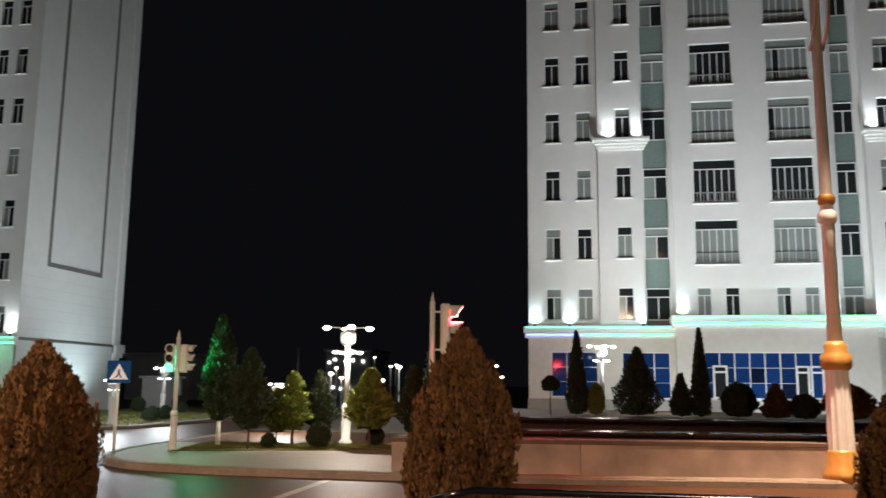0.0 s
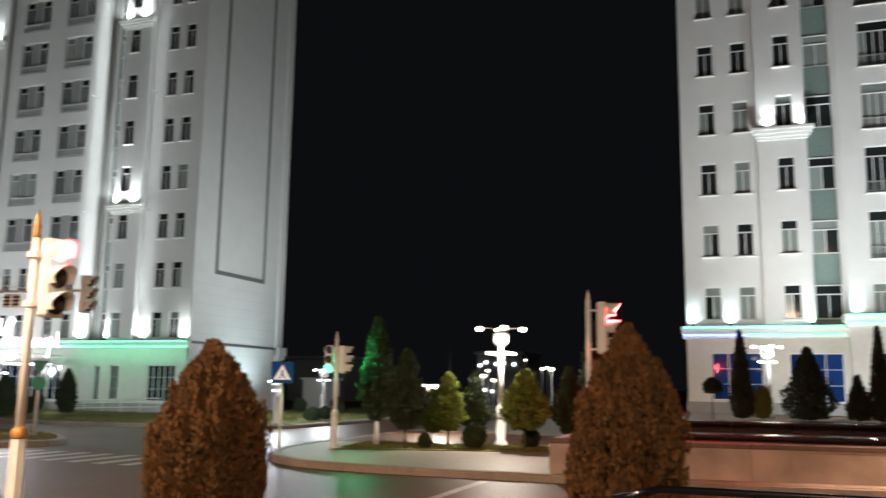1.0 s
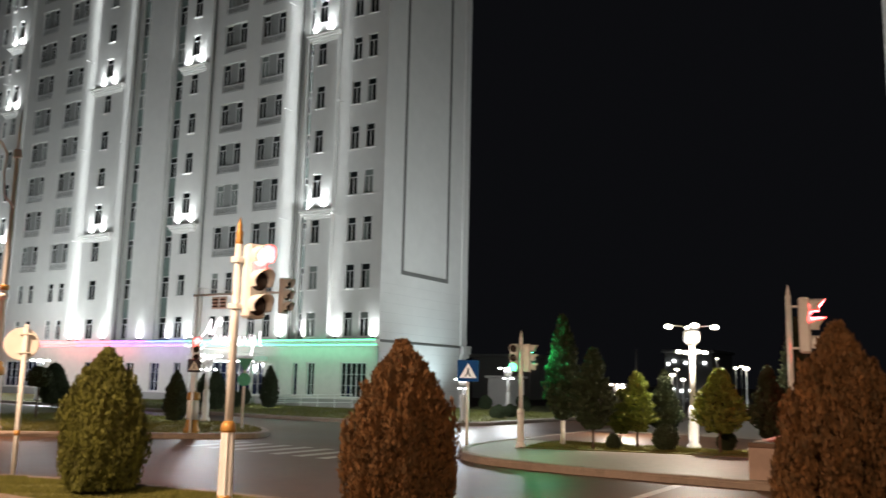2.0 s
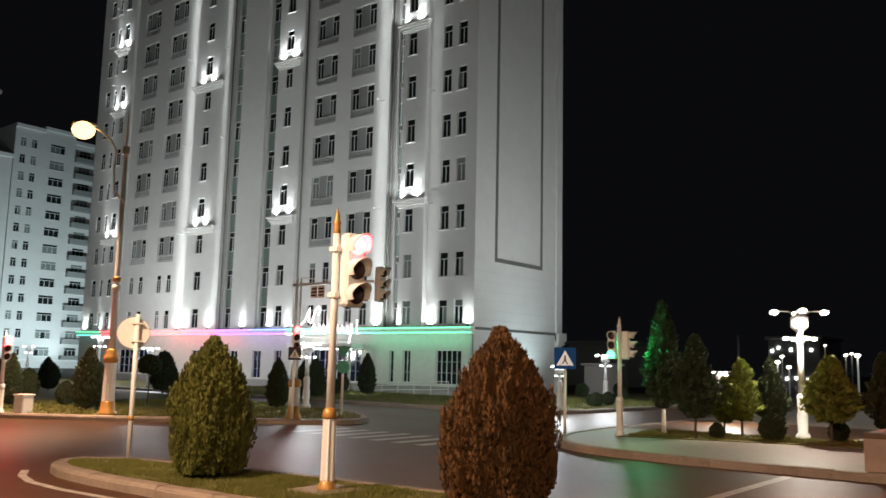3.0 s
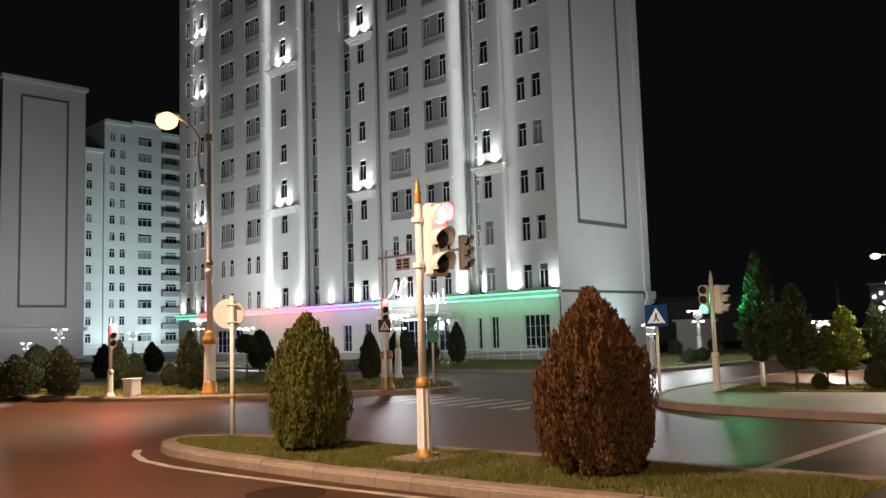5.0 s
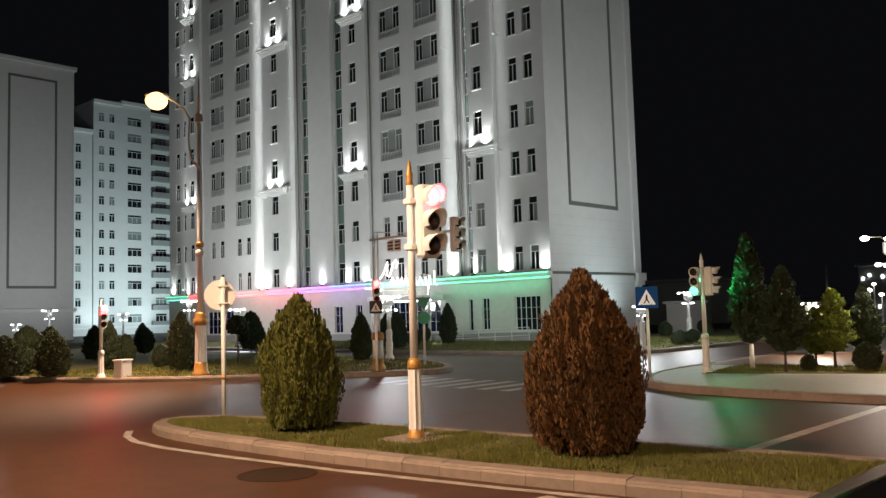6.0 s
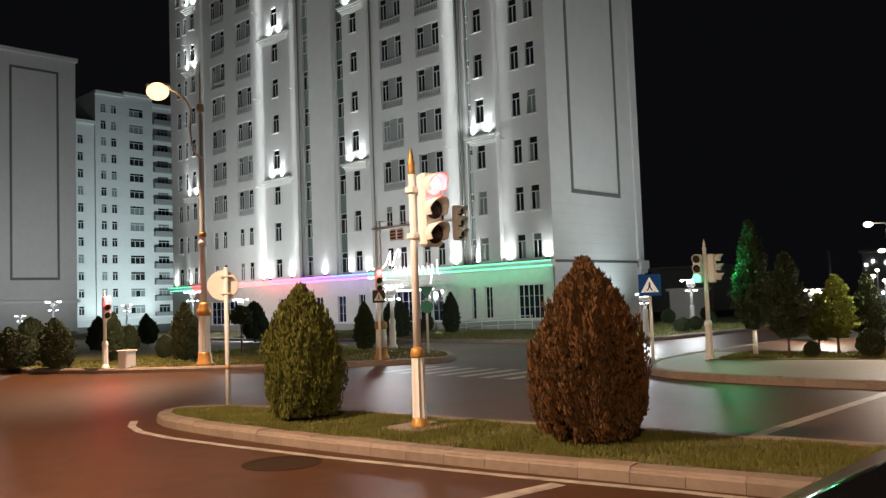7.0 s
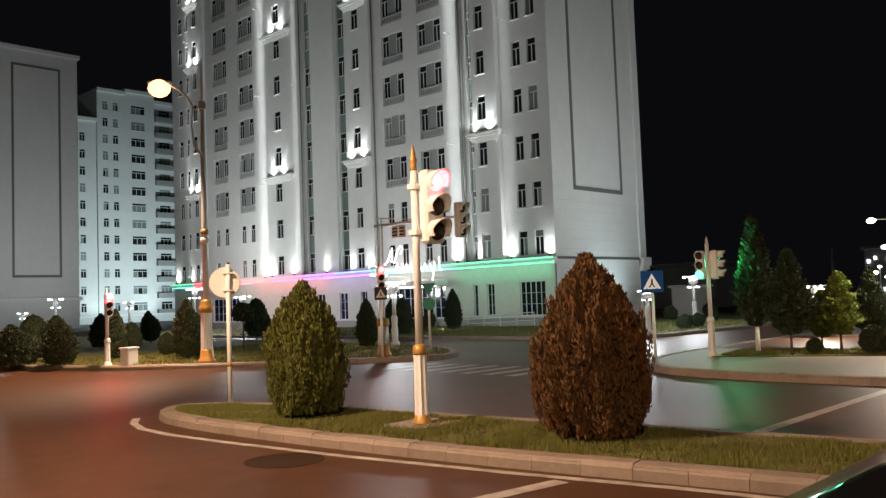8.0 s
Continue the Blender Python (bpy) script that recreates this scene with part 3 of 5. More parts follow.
# corner pilasters and shell
bm = bmesh.new()
block(bm, end_a, (55.2, -0.2, -0.1), (56.0, TOP_A, 0.14), 0.02)
block(bm, end_a, (55.3, 3.7, -0.1), (56.25, 4.0, 0.24), 0.02)
block(bm, end_a, (55.2, 4.0, -0.1), (56.35, 4.6, 0.34), 0.02)
part("corner_pilaster", bm, PLASTER, tower_a)
bm = box(bmesh.new(), (XA + 0.62, 32.9, -0.2), (55.9, 80.85, TOP_A - 0.02))
part("core", bm, PLASTER, tower_a)
bm = bmesh.new()
box(bm, (XA - 0.6, 32.3, TOP_A), (56.5, 81.3, TOP_A + 0.5), 0.05)
part("roof", bm, TRIMWHITE, tower_a)
for k in range(13):
    v = 0.6 + 0.64 * k
    part("wall_joint", block(bmesh.new(), end_a, (45.1, v, -0.02), (55.1, v + 0.006, 0.003)), GREYPANEL, tower_a)
# drainpipes
for u in (49.70, 59.05, 40.45):
    part("drainpipe", tube(bmesh.new(), [front_a(u, 4.6, 0.08), front_a(u, TOP_A, 0.08)], 0.06), GROOVE, tower_a, "dark drainpipe", smooth=True)
for u0, u1, w, tops in ((36.58, 39.55, 0.38, (13.46, 26.26, 39.06)), (49.87, 52.94, 0.38, (13.46, 26.26, 39.06)), (59.87, 64.12, 0.38, (13.46, 26.26, 39.06)), (75.2, 77.5, 0.30, (13.46, 26.26, 32.66))):
    m, half = (37.94 + 38.69) / 2 if u0 < 40 else (u0 + u1) / 2, 0.72
    for v in tops:
        ledge(fa, u0, u1, v, w)
        for s in (-half, half):
            if v < 39:
                uplight(fa, m + s, v, w, 900, WHITE, 0.25, 85)
for u, w, watts in ((33.25, 0.0, 260), (36.4, 0.0, 320), (39.0, 0.38, 260), (41.1, 0.30, 420), (50.3, 0.38, 220), (52.4, 0.38, 220), (56.0, 0.10, 260), (60.1, 0.38, 420), (63.3, 0.38, 300), (64.8, 0.12, 480), (75.0, 0.3, 220), (77.0, 0.3, 220), (80.2, 0.0, 300)):
    uplight(fa, u, 4.62, w, watts * 3.0, WHITE, 0.34, 62)
# added linear lamps on made-up brackets, for the even brightness of the pilasters
for u, w, watts in ((41.05, 0.30, 100), (64.75, 0.12, 110), (36.5, 0.0, 36), (59.5, 0.0, 26), (77.4, 0.0, 26)):
    data = bpy.data.lights.new("line", "AREA")
    data.shape, data.size, data.size_y, data.energy, data.color = "RECTANGLE", 0.10, 34.0, watts, WHITE
    ob = new("line_light", data)
    ob.matrix_world = look(front_a(u, 22.3, w + 0.72), front_a(u, 22.3, w))
    for v in (5.2, 13.0, 21.0, 29.0, 37.0):
        part("light_bracket", block(bmesh.new(), front_a, (u - 0.02, v, w), (u + 0.02, v + 0.04, w + 0.70)), TRIMWHITE, tower_a)
# added narrow spots without fixtures that brighten the lower part of these strips
for u, w, watts in ((36.55, 0.0, 900), (40.95, 0.30, 1500), (59.6, 0.38, 900), (64.6, 0.12, 1500)):
    spot(front_a(u, 4.8, w + 0.5), front_a(u, 20.0, w - 0.25), watts, WHITE, 24, 0.9, 0.06)
# coloured light of the tubes on the wall below
for u0, u1, hue, watts in ((33.0, 41.6, (0.15, 1.0, 0.55), 34), (50.0, 55.5, (0.5, 0.3, 1.0), 16), (56.0, 66.0, (1.0, 0.10, 0.16), 48)):
    data = bpy.data.lights.new("line", "AREA")
    data.shape, data.size, data.size_y, data.energy, data.color = "RECTANGLE", u1 - u0, 0.08, watts, hue
    new("line_light", data).matrix_world = look(front_a((u0 + u1) / 2, 4.05, 0.85), front_a((u0 + u1) / 2, 2.6, 0.1))
for v, order in ((4.52, (5, 5, 5, 4, 3, 2, 1, 0, 0, 0, 5)), (4.20, (5, 5, 4, 4, 2, 2, 1, 0, 0, 0, 4))):
    neon_run(tower_a, front_a, 32.6, 80.8, v, 0.62 if v > 4.4 else 0.48, [NEON[k] for k in order], 44)

# shop building on the terrace
front_b = lambda u, v, w: (XA - w, u, v)
tower_b = thing("apartment_building", "white apartment building with green glazed strips and shops below", "apartment building")
TOP_B = 41.2
spans_b = [
    (-0.75, 2.98, 0.0, "pair", [(1.24, 2.05), (-0.40, 0.39)]),
    (-3.0, -0.75, 0.35, "single", [(-2.47, -1.67)]),
    (-4.55, -3.0, -0.15, "strip", [(-4.34, -3.10)]),
    (-12.5, -4.55, 0.06, "wide", [(-7.80, -5.63), (-11.62, -9.50)]),
    (-14.05, -12.5, -0.15, "strip", [(-13.75, -12.75)]),
    (-16.4, -14.05, 0.35, "single", [(-15.5, -14.70)]),
    (-20.6, -16.4, 0.0, "pair", [(-17.9, -17.1), (-19.6, -18.8)]),
]
ground_b = dict(base=0.5, plinth=1.40, glass=[BLUEGLASS], holes=[
    (-0.57, 1.81, 1.49, 3.80, 3), (-4.20, -1.80, 1.45, 3.78, 3), (-17.5, -14.6, 1.45, 3.8, 4)])
fb = tower(tower_b, front_b, 7.10, 10, TOP_B, spans_b, ground_b, (4.55, 5.12), -20.6, 2.98, [GLASS, GLASS, CURTAIN, CURTAIN])
part("cornice", block(bmesh.new(), front_b, (-20.8, 4.50, 0.0), (3.15, 4.74, 0.32), 0.03), TRIMWHITE, tower_b)
part("cornice", block(bmesh.new(), front_b, (-20.8, 4.74, 0.0), (3.20, 5.10, 0.48), 0.03), TRIMWHITE, tower_b)
bm = box(bmesh.new(), (XA + 0.62, -20.55, 0.3), (59.0, 2.92, TOP_B - 0.02))
part("core", bm, PLASTER, tower_b)
bm = bmesh.new()
wall_patch(bm, lambda u, v, w: (u, 2.99 + w, v), XA, 59.0, 0.3, TOP_B, 0.0, [])
part("end_wall", bm, PLASTER, tower_b)
# projecting shop front
porch = lambda u, v, w: (XA - 0.9 - w, u, v)
bm = bmesh.new()
wall_patch(bm, porch, -13.9, -4.45, 0.5, 5.2, 0.0, [(-11.51, -5.78, 1.49, 3.78)], 0.3)
for u in (-13.9, -4.45):
    bm.faces.new([bm.verts.new(porch(u, v, q)) for v, q in ((0.5, 0), (5.2, 0), (5.2, -0.9), (0.5, -0.9))])
part("shop_front", bm, CLADDING, tower_b, "pale stone shop front")
# added area lamp without a fixture that brightens the wall over the porch
data = bpy.data.lights.new("line", "AREA")
data.shape, data.size, data.size_y, data.energy, data.color = "RECTANGLE", 7.0, 0.1, 45, WHITE
new("line_light", data).matrix_world = look(porch(-9.2, 5.66, 0.25), porch(-9.2, 7.6, -0.9))
fp = Facade(tower_b, porch)
fp.window(-11.51, -5.78, 1.49, 3.78, -0.06, cols=8, rows=3, transom=0, sill=False, glass=[BLUEGLASS, BLUEGLASS, NAVYGLASS], bars=0.045)
for a, b in ((-6.85, -6.15), (-10.68, -10.05), (-11.35, -10.72)):
    fp.window(a, b, 1.50, 3.12, 0.0, cols=1, transom=0.2, sill=False, glass=[BLUEGLASS, GLASS], bars=0.09)
part("cornice", block(bmesh.new(), porch, (-14.1, 4.95, -0.9), (-4.25, 5.25, 0.2), 0.03), TRIMWHITE, tower_b)
part("cornice", block(bmesh.new(), porch, (-14.15, 5.25, -0.9), (-4.2, 5.58, 0.34), 0.03), TRIMWHITE, tower_b)
part("step", block(bmesh.new(), porch, (-12.0, 0.8, 0.0), (-9.6, 1.15, 1.2), 0.02), PLINTH, tower_b)
part("step", block(bmesh.new(), porch, (-12.0, 0.8, 0.0), (-9.6, 1.45, 0.7), 0.02), PLINTH, tower_b)
part("plinth", block(bmesh.new(), porch, (-14.0, 0.5, 0.0), (-4.4, 1.42, 0.1), 0.02), PLINTH, tower_b)
for u0, u1 in ((-3.44, -0.50), (-16.6, -13.9)):
    for v in (15.0, 27.8, 40.0):
        ledge(fb, u0, u1, v, 0.35)
        if v < 30:
            for s in (-0.75, 0.75):
                uplight(fb, (u0 + u1) / 2 + s - (0.1 if u0 > -10 else 0.0), v, 0.35, 420, WHITE, 0.25, 85)
for u, w, watts in ((2.65, 0.0, 300), (0.85, 0.0, 320), (-2.9, 0.35, 320), (-4.9, 0.06, 260), (-12.2, 0.06, 260), (-14.2, 0.35, 320), (-16.2, 0.3, 300)):
    uplight(fb, u, 5.12 if not -13 < u < -4.6 else 5.58, w, watts * 1.3, COOL, 0.3, 75)
neon_run(tower_b, front_b, 3.1, -4.3, 5.06, 0.54, [NEON[k] for k in (4, 4, 5)], 5)
neon_run(tower_b, front_b, 3.1, -4.3, 4.66, 0.40, [NEON[k] for k in (3, 4, 5)], 5)
neon_run(tower_b, porch, -4.3, -14.1, 5.52, 0.40, [NEON[5]], 7)
neon_run(tower_b, porch, -4.3, -14.1, 5.18, 0.26, [NEON[5]], 7)
neon_run(tower_b, front_b, -14.2, -20.6, 5.06, 0.54, [NEON[5]], 4)

# far tower with a blank end wall
tower_l = thing("end_wall_tower", "grey-white tower seen by its blank panelled end wall", "apartment tower")
part("body", box(bmesh.new(), (40.6, 119.5, -0.3), (51.8, 160.0, 37.9), 0.06), PLASTER, tower_l)
part("roof", box(bmesh.new(), (40.3, 119.2, 37.9), (52.1, 160.3, 38.5), 0.05), TRIMWHITE, tower_l)
end_l = lambda u, v, w: (u, 119.5 - w, v)
bm = bmesh.new()
for lo, hi in (((42.9, 7.1), (49.4, 7.45)), ((42.9, 7.45), (43.2, 35.8)), ((49.1, 7.45), (49.4, 35.8)), ((42.9, 35.8), (49.4, 36.1))):
    block(bm, end_l, (*lo, -0.05), (*hi, 0.05))
part("panel_border", bm, GROOVE, tower_l, "grey stone border on the blank wall")
part("cornice", block(bmesh.new(), end_l, (40.3, 3.9, 0.0), (52.1, 4.4, 0.4), 0.03), TRIMWHITE, tower_l)

# far lit apartment block
tower_m = thing("far_apartment_block", "distant white apartment block floodlit in cold light from below", "apartment block")
front_m = lambda u, v, w: (u, 155.0 - w, v)
fm = Facade(tower_m, front_m)
for u0, u1, top, w, marks, step in ((64.0, 70.6, 38.2, 0.0, [(65.2, 66.3), (67.4, 68.5)], 2), (70.6, 76.0, 44.0, 0.4, [(71.6, 72.7), (73.6, 74.7)], 2), (76.0, 82.2, 44.6, 0.0, [(77.4, 80.3)], 3), (82.2, 97.0, 43.4, -0.9, [(83.6, 86.0), (88.0, 90.4), (92.4, 94.8)], 3)):
    holes = []
    for k in range(-1, 12):
        z = 7.0 + 3.15 * k
        if z > top - 0.6:
            continue
        for a, b in marks:
            holes.append((a, b, z - 1.7, z))
            fm.window(a, b, z - 1.7, z, w, cols=step, transom=0.28, glass=[GLASS, GLASS, CURTAIN], bars=0.08)
        if u0 > 82:
            part("balcony", block(bmesh.new(), front_m, (u0 + 0.3, z - 2.5, w), (u1 - 0.3, z - 1.5, w + 1.1), 0.03), GREYPANEL, tower_m)
    bm = bmesh.new()
    wall_patch(bm, front_m, u0, u1, -0.3, top, w, holes)
    for u in (u0, u1):
        bm.faces.new([bm.verts.new(front_m(u, v, q)) for v, q in ((-0.3, w), (top, w), (top, -1.5), (-0.3, -1.5))])
    part("wall", bm, PLASTER, tower_m)
    part("cornice", block(bmesh.new(), front_m, (u0 - 0.1, top - 0.7, w - 0.3), (u1 + 0.1, top, w + 0.45), 0.04), TRIMWHITE, tower_m)
    part("core", block(bmesh.new(), front_m, (u0 + 0.02, -0.3, -14.0), (u1 - 0.02, top - 0.05, -1.45)), PLASTER, tower_m)
part("cornice", block(bmesh.new(), front_m, (63.8, 1.2, 0.0), (97.0, 1.6, 0.5), 0.04), TRIMWHITE, tower_m)

# ---- trees and shrubs ----


def crown_mesh(name, profile, height, radius, count, leaf, mat, seed, upright=0.8, wild=0.12, inner=0.35):
    """A crown of many small flat sprays over and inside an uneven envelope. profile(h) gives the share of the radius at height share h."""
    rnd = random.Random(seed)
    verts, faces = [], []
    for _ in range(count):
        h = rnd.random() ** 0.9
        r = profile(h) * radius
        if r <= 0.01 or rnd.random() > (r / radius) ** 0.6 + 0.12:
            continue
        a = rnd.uniform(0, 2 * math.pi)
        lump = 1 + wild * 2.2 * noise.noise((3.0 * math.cos(a) + seed, 3.0 * math.sin(a), 7 * h)) + wild * noise.noise((9 * math.cos(a), 9 * math.sin(a) + seed, 19 * h))
        d = r * lump * (1 - inner * rnd.random() ** 2)
        c = Vector((d * math.cos(a), d * math.sin(a), h * height))
        out = Vector((math.cos(a), math.sin(a), 0))
        up = (Vector((0, 0, 1)) * upright + out * (1 - upright) * rnd.uniform(0.4, 1.6) + Vector((rnd.gauss(0, 0.18), rnd.gauss(0, 0.18), rnd.gauss(0, 0.1)))).normalized()
        side = up.cross(out if rnd.random() < 0.6 else Vector((rnd.gauss(0, 1), rnd.gauss(0, 1), 0.1))).normalized()
        bend = side.cross(up) * leaf * rnd.uniform(-0.25, 0.25)
        s = leaf * rnd.uniform(0.6, 1.35)
        k = len(verts)
        verts += [c - side * s * 0.10, c + side * s * 0.10, c + up * s * 0.55 + side * s * 0.34 + bend, c + up * s * 1.1, c + up * s * 0.5 - side * s * 0.34 - bend,
                  c + up * s * 0.85 + side * s * 0.22, c + up * s * 0.8 - side * s * 0.24]
        faces += [(k, k + 1, k + 2, k + 4), (k + 2, k + 5, k + 3), (k + 4, k + 2, k + 3), (k + 4, k + 3, k + 6)]
    me = bpy.data.meshes.new(name)
    me.from_pydata(verts, [], faces)
    me.materials.append(mat)
    return me


def tuft_mesh(name, profile, height, radius, tufts, sprays, mat, seed):
    """A thuja crown: upright feathery tufts over an egg-shaped envelope, each made of many small fan sprays, with dark gaps between."""
    rnd = random.Random(seed)
    verts, faces = [], []
    for n in range(tufts):
        h = (n + rnd.random()) / tufts
        h = h ** 0.85 * 0.985
        a = n * 2.39996 + rnd.uniform(-0.5, 0.5)
        lump = 1 + 0.24 * noise.noise((1.6 * math.cos(a) + seed, 1.6 * math.sin(a), 4 * h)) + rnd.uniform(-0.22, 0.12)
        d = profile(h) * radius * lump * (1 - 0.45 * rnd.random() ** 3)
        foot = Vector((d * math.cos(a), d * math.sin(a), h * height - 0.05))
        out = Vector((math.cos(a), math.sin(a), 0))
        lean = 0.10 * (1 - h) + 0.02
        axis = (Vector((0, 0, 1)) + out * rnd.uniform(0.2, 1.3) * lean + Vector((rnd.gauss(0, 0.08), rnd.gauss(0, 0.08), 0))).normalized()
        long = rnd.uniform(0.30, 0.60) * (0.75 if h > 0.8 else 1.0)
        foot -= axis * long * 0.5
        foot.z = max(foot.z, 0.0)
        thick = rnd.uniform(0.045, 0.078)
        for _ in range(sprays):
            q = rnd.random()
            b = rnd.uniform(0, 6.283)
            side = Vector((math.cos(b), math.sin(b), 0))
            wide = thick * (0.5 + 1.6 * q if q < 0.35 else 1.25 * (1 - q) ** 0.7 + 0.12)
            c = foot + axis * long * q + side * wide * rnd.uniform(0.5, 1.0)
            up = (axis + side * rnd.uniform(0.05, 0.45)).normalized()
            flat = up.cross(side if rnd.random() < 0.5 else Vector((rnd.gauss(0, 1), rnd.gauss(0, 1), 0.2))).normalized()
            s = rnd.uniform(0.036, 0.080)
            k = len(verts)
            verts += [c, c + up * s * 0.55 + flat * s * 0.22, c + up * s * 1.15, c + up * s * 0.5 - flat * s * 0.22]
            faces.append((k, k + 1, k + 2, k + 3))
    me = bpy.data.meshes.new(name)
    me.from_pydata(verts, [], faces)
    me.materials.append(mat)
    return me


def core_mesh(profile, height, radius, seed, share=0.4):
    """A solid core inside a crown; its dark colour stands for the shade between sprays."""
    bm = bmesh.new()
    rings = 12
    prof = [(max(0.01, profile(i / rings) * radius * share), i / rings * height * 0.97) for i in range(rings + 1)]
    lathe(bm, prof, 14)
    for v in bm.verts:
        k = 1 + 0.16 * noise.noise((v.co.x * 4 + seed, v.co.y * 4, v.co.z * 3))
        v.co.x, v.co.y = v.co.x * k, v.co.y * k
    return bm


egg = lambda h: max(0.0, 0.66 + 0.34 * (h / 0.33) ** 0.6 if h < 0.33 else 1 - min(1.0, (h - 0.33) / 0.67) ** 2.1)
cone = lambda h: max(0.0, (0.75 + h) if h < 0.2 else 0.95 * (1 - (h - 0.2) / 0.8) ** 0.85 + 0.03)
loose = lambda h: max(0.0, 0.30 + 2.3 * h if h < 0.28 else 0.944 * ((1 - h) / 0.72) ** 0.82 + 0.01)
column = lambda h: max(0.0, 0.7 + 1.5 * h if h < 0.2 else (1 - ((h - 0.2) / 0.8) ** 2.6))
dome = lambda h: max(0.0, math.sin(math.pi * (0.14 + 0.86 * h)) ** 0.6)
TREES = {}


def tree(key, name, label, category, place, trunk, height, radius, profile, mat, count, leaf, scale=1.0, turn=0.0, group="", upright=0.8, wild=0.12, bole=0.05):
    """A shrub or tree with trunk, dark core and crown. Trees of the same key share their meshes."""
    if key not in TREES:
        limbs = tube(bmesh.new(), [(0, 0, -0.03), (0.02, 0.01, trunk * 0.5), (0.0, 0.0, trunk + height * 0.5)], bole, bole * 0.45, 8)
        rnd = random.Random(len(key))
        for k in range(5):
            a = 1.256 * k + rnd.uniform(-0.3, 0.3)
            z = trunk + height * 0.12
            tube(limbs, [(0, 0, z - 0.05), (0.2 * radius * math.cos(a), 0.2 * radius * math.sin(a), z + 0.08 * height), (0.55 * radius * math.cos(a), 0.55 * radius * math.sin(a), z + 0.3 * height)], bole * 0.4, bole * 0.15, 5)
        TREES[key] = (mesh("trunk", limbs, BARK, True), mesh("core", core_mesh(profile, height, radius, len(key), 0.66 if key.startswith("thuja") else 0.4), CORESHADE, True), tuft_mesh("crown", profile, height, radius, 1250, 100, mat, len(key)) if key.startswith("thuja") else crown_mesh("crown", profile, height, radius, count, leaf, mat, len(key) + count, upright, wild))
    t, c, s = TREES[key]
    ob = thing(name, label, category, place, turn, group)
    ob.scale = (scale, scale, scale)
    part("trunk", t, None, ob)
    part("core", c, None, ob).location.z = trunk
    part("crown", s, None, ob).location.z = trunk
    return ob


tree("thuja_green", "thuja", "bushy egg-shaped green thuja on the island lawn", "conifer", (8.95, 11.85, 0.155), 0.06, 2.06, 0.60, egg, THUJA, 30000, 0.12, 1.0, 20, "island conifers", 0.90, 0.14)
tree("thuja_brown", "thuja", "browned egg-shaped thuja with dry orange-brown sprays", "conifer", (9.53, 6.5, 0.155), 0.04, 2.20, 0.675, egg, THUJABROWN, 34000, 0.11, 1.0, 75, "island conifers", 0.90, 0.11)
tree("thuja_third", "thuja", "browned thuja with a ragged pointed top", "conifer", (9.95, 1.22, 0.155), 0.04, 2.38, 0.60, egg, THUJABROWN, 34000, 0.11, 1.0, 140, "island conifers", 0.90, 0.16)
tree("thuja_brown", "thuja", "low browned thuja on the island lawn", "conifer", (10.45, -3.9, 0.155), 0.04, 2.20, 0.675, egg, THUJABROWN, 34000, 0.11, 0.85, 200, "island conifers", 0.90, 0.11)
# trees on the strip behind the pavement
Z0 = 0.18
tree("tall_poplar", "tree", "tall slim dark evergreen tinted green by the signal", "tree", (24.3, 10.75, Z0), 0.75, 3.1, 0.46, loose, DARKLEAF, 6500, 0.11, 1.0, 0, "strip trees", 0.5, 0.5)
part("whitewash", lathe(bmesh.new(), [(0.075, -0.02), (0.058, 0.72)], 10), WHITEWASH, bpy.data.objects["tree"], "white-limed foot of the trunk", True)
tree("dark_cone", "tree", "dark conical evergreen on a bare thin trunk", "tree", (23.4, 9.42, Z0), 0.55, 2.25, 0.58, loose, DARKLEAF, 7500, 0.10, 1.0, 0, "strip trees", 0.5, 0.38)
tree("young_light", "tree", "young yellow-green leafy tree on a thin trunk", "tree", (25.2, 8.75, Z0), 0.45, 1.75, 0.52, loose, LIGHTLEAF, 5200, 0.09, 1.0, 0, "strip trees", 0.4, 0.42)
tree("young_light", "tree", "small yellow-green leafy tree on a thin trunk", "tree", (25.6, 9.4, Z0), 0.45, 1.75, 0.52, loose, LIGHTLEAF, 5200, 0.09, 0.78, 80, "strip trees", 0.4, 0.42)
tree("mid_cone", "tree", "slender dark green conical tree", "tree", (26.0, 8.15, Z0), 0.3, 1.95, 0.42, loose, DARKLEAF, 7000, 0.09, 1.0, 0, "strip trees", 0.55, 0.35)
tree("leafy", "tree", "leafy green tree with two thin stems", "tree", (24.7, 6.2, Z0), 0.55, 1.75, 0.64, loose, LIGHTLEAF, 6500, 0.10, 1.0, 50, "strip trees", 0.4, 0.42)
tree("ball", "bush", "low clipped round bush on the lawn strip", "bush", (24.25, 7.6, Z0), 0.04, 0.66, 0.30, dome, DARKLEAF, 2500, 0.08, 1.0, 0, "low bushes", 0.5, 0.1)
tree("ball", "bush", "low round bush beside a thin tree", "bush", (25.6, 6.25, Z0), 0.04, 0.66, 0.30, dome, DARKLEAF, 2500, 0.08, 0.8, 40, "low bushes", 0.5, 0.1)
tree("ball", "bush", "small dark bush at a tree foot", "bush", (23.75, 8.95, Z0), 0.04, 0.66, 0.30, dome, DARKLEAF, 2500, 0.08, 0.6, 90, "low bushes", 0.5, 0.1)
tree("tall_poplar", "tree", "tall dark evergreen behind the signal pole", "tree", (27.0, 4.55, 0.16), 0.75, 3.2, 0.58, loose, DARKLEAF, 9000, 0.10, 1.0, 130, "strip trees", 0.5, 0.38)
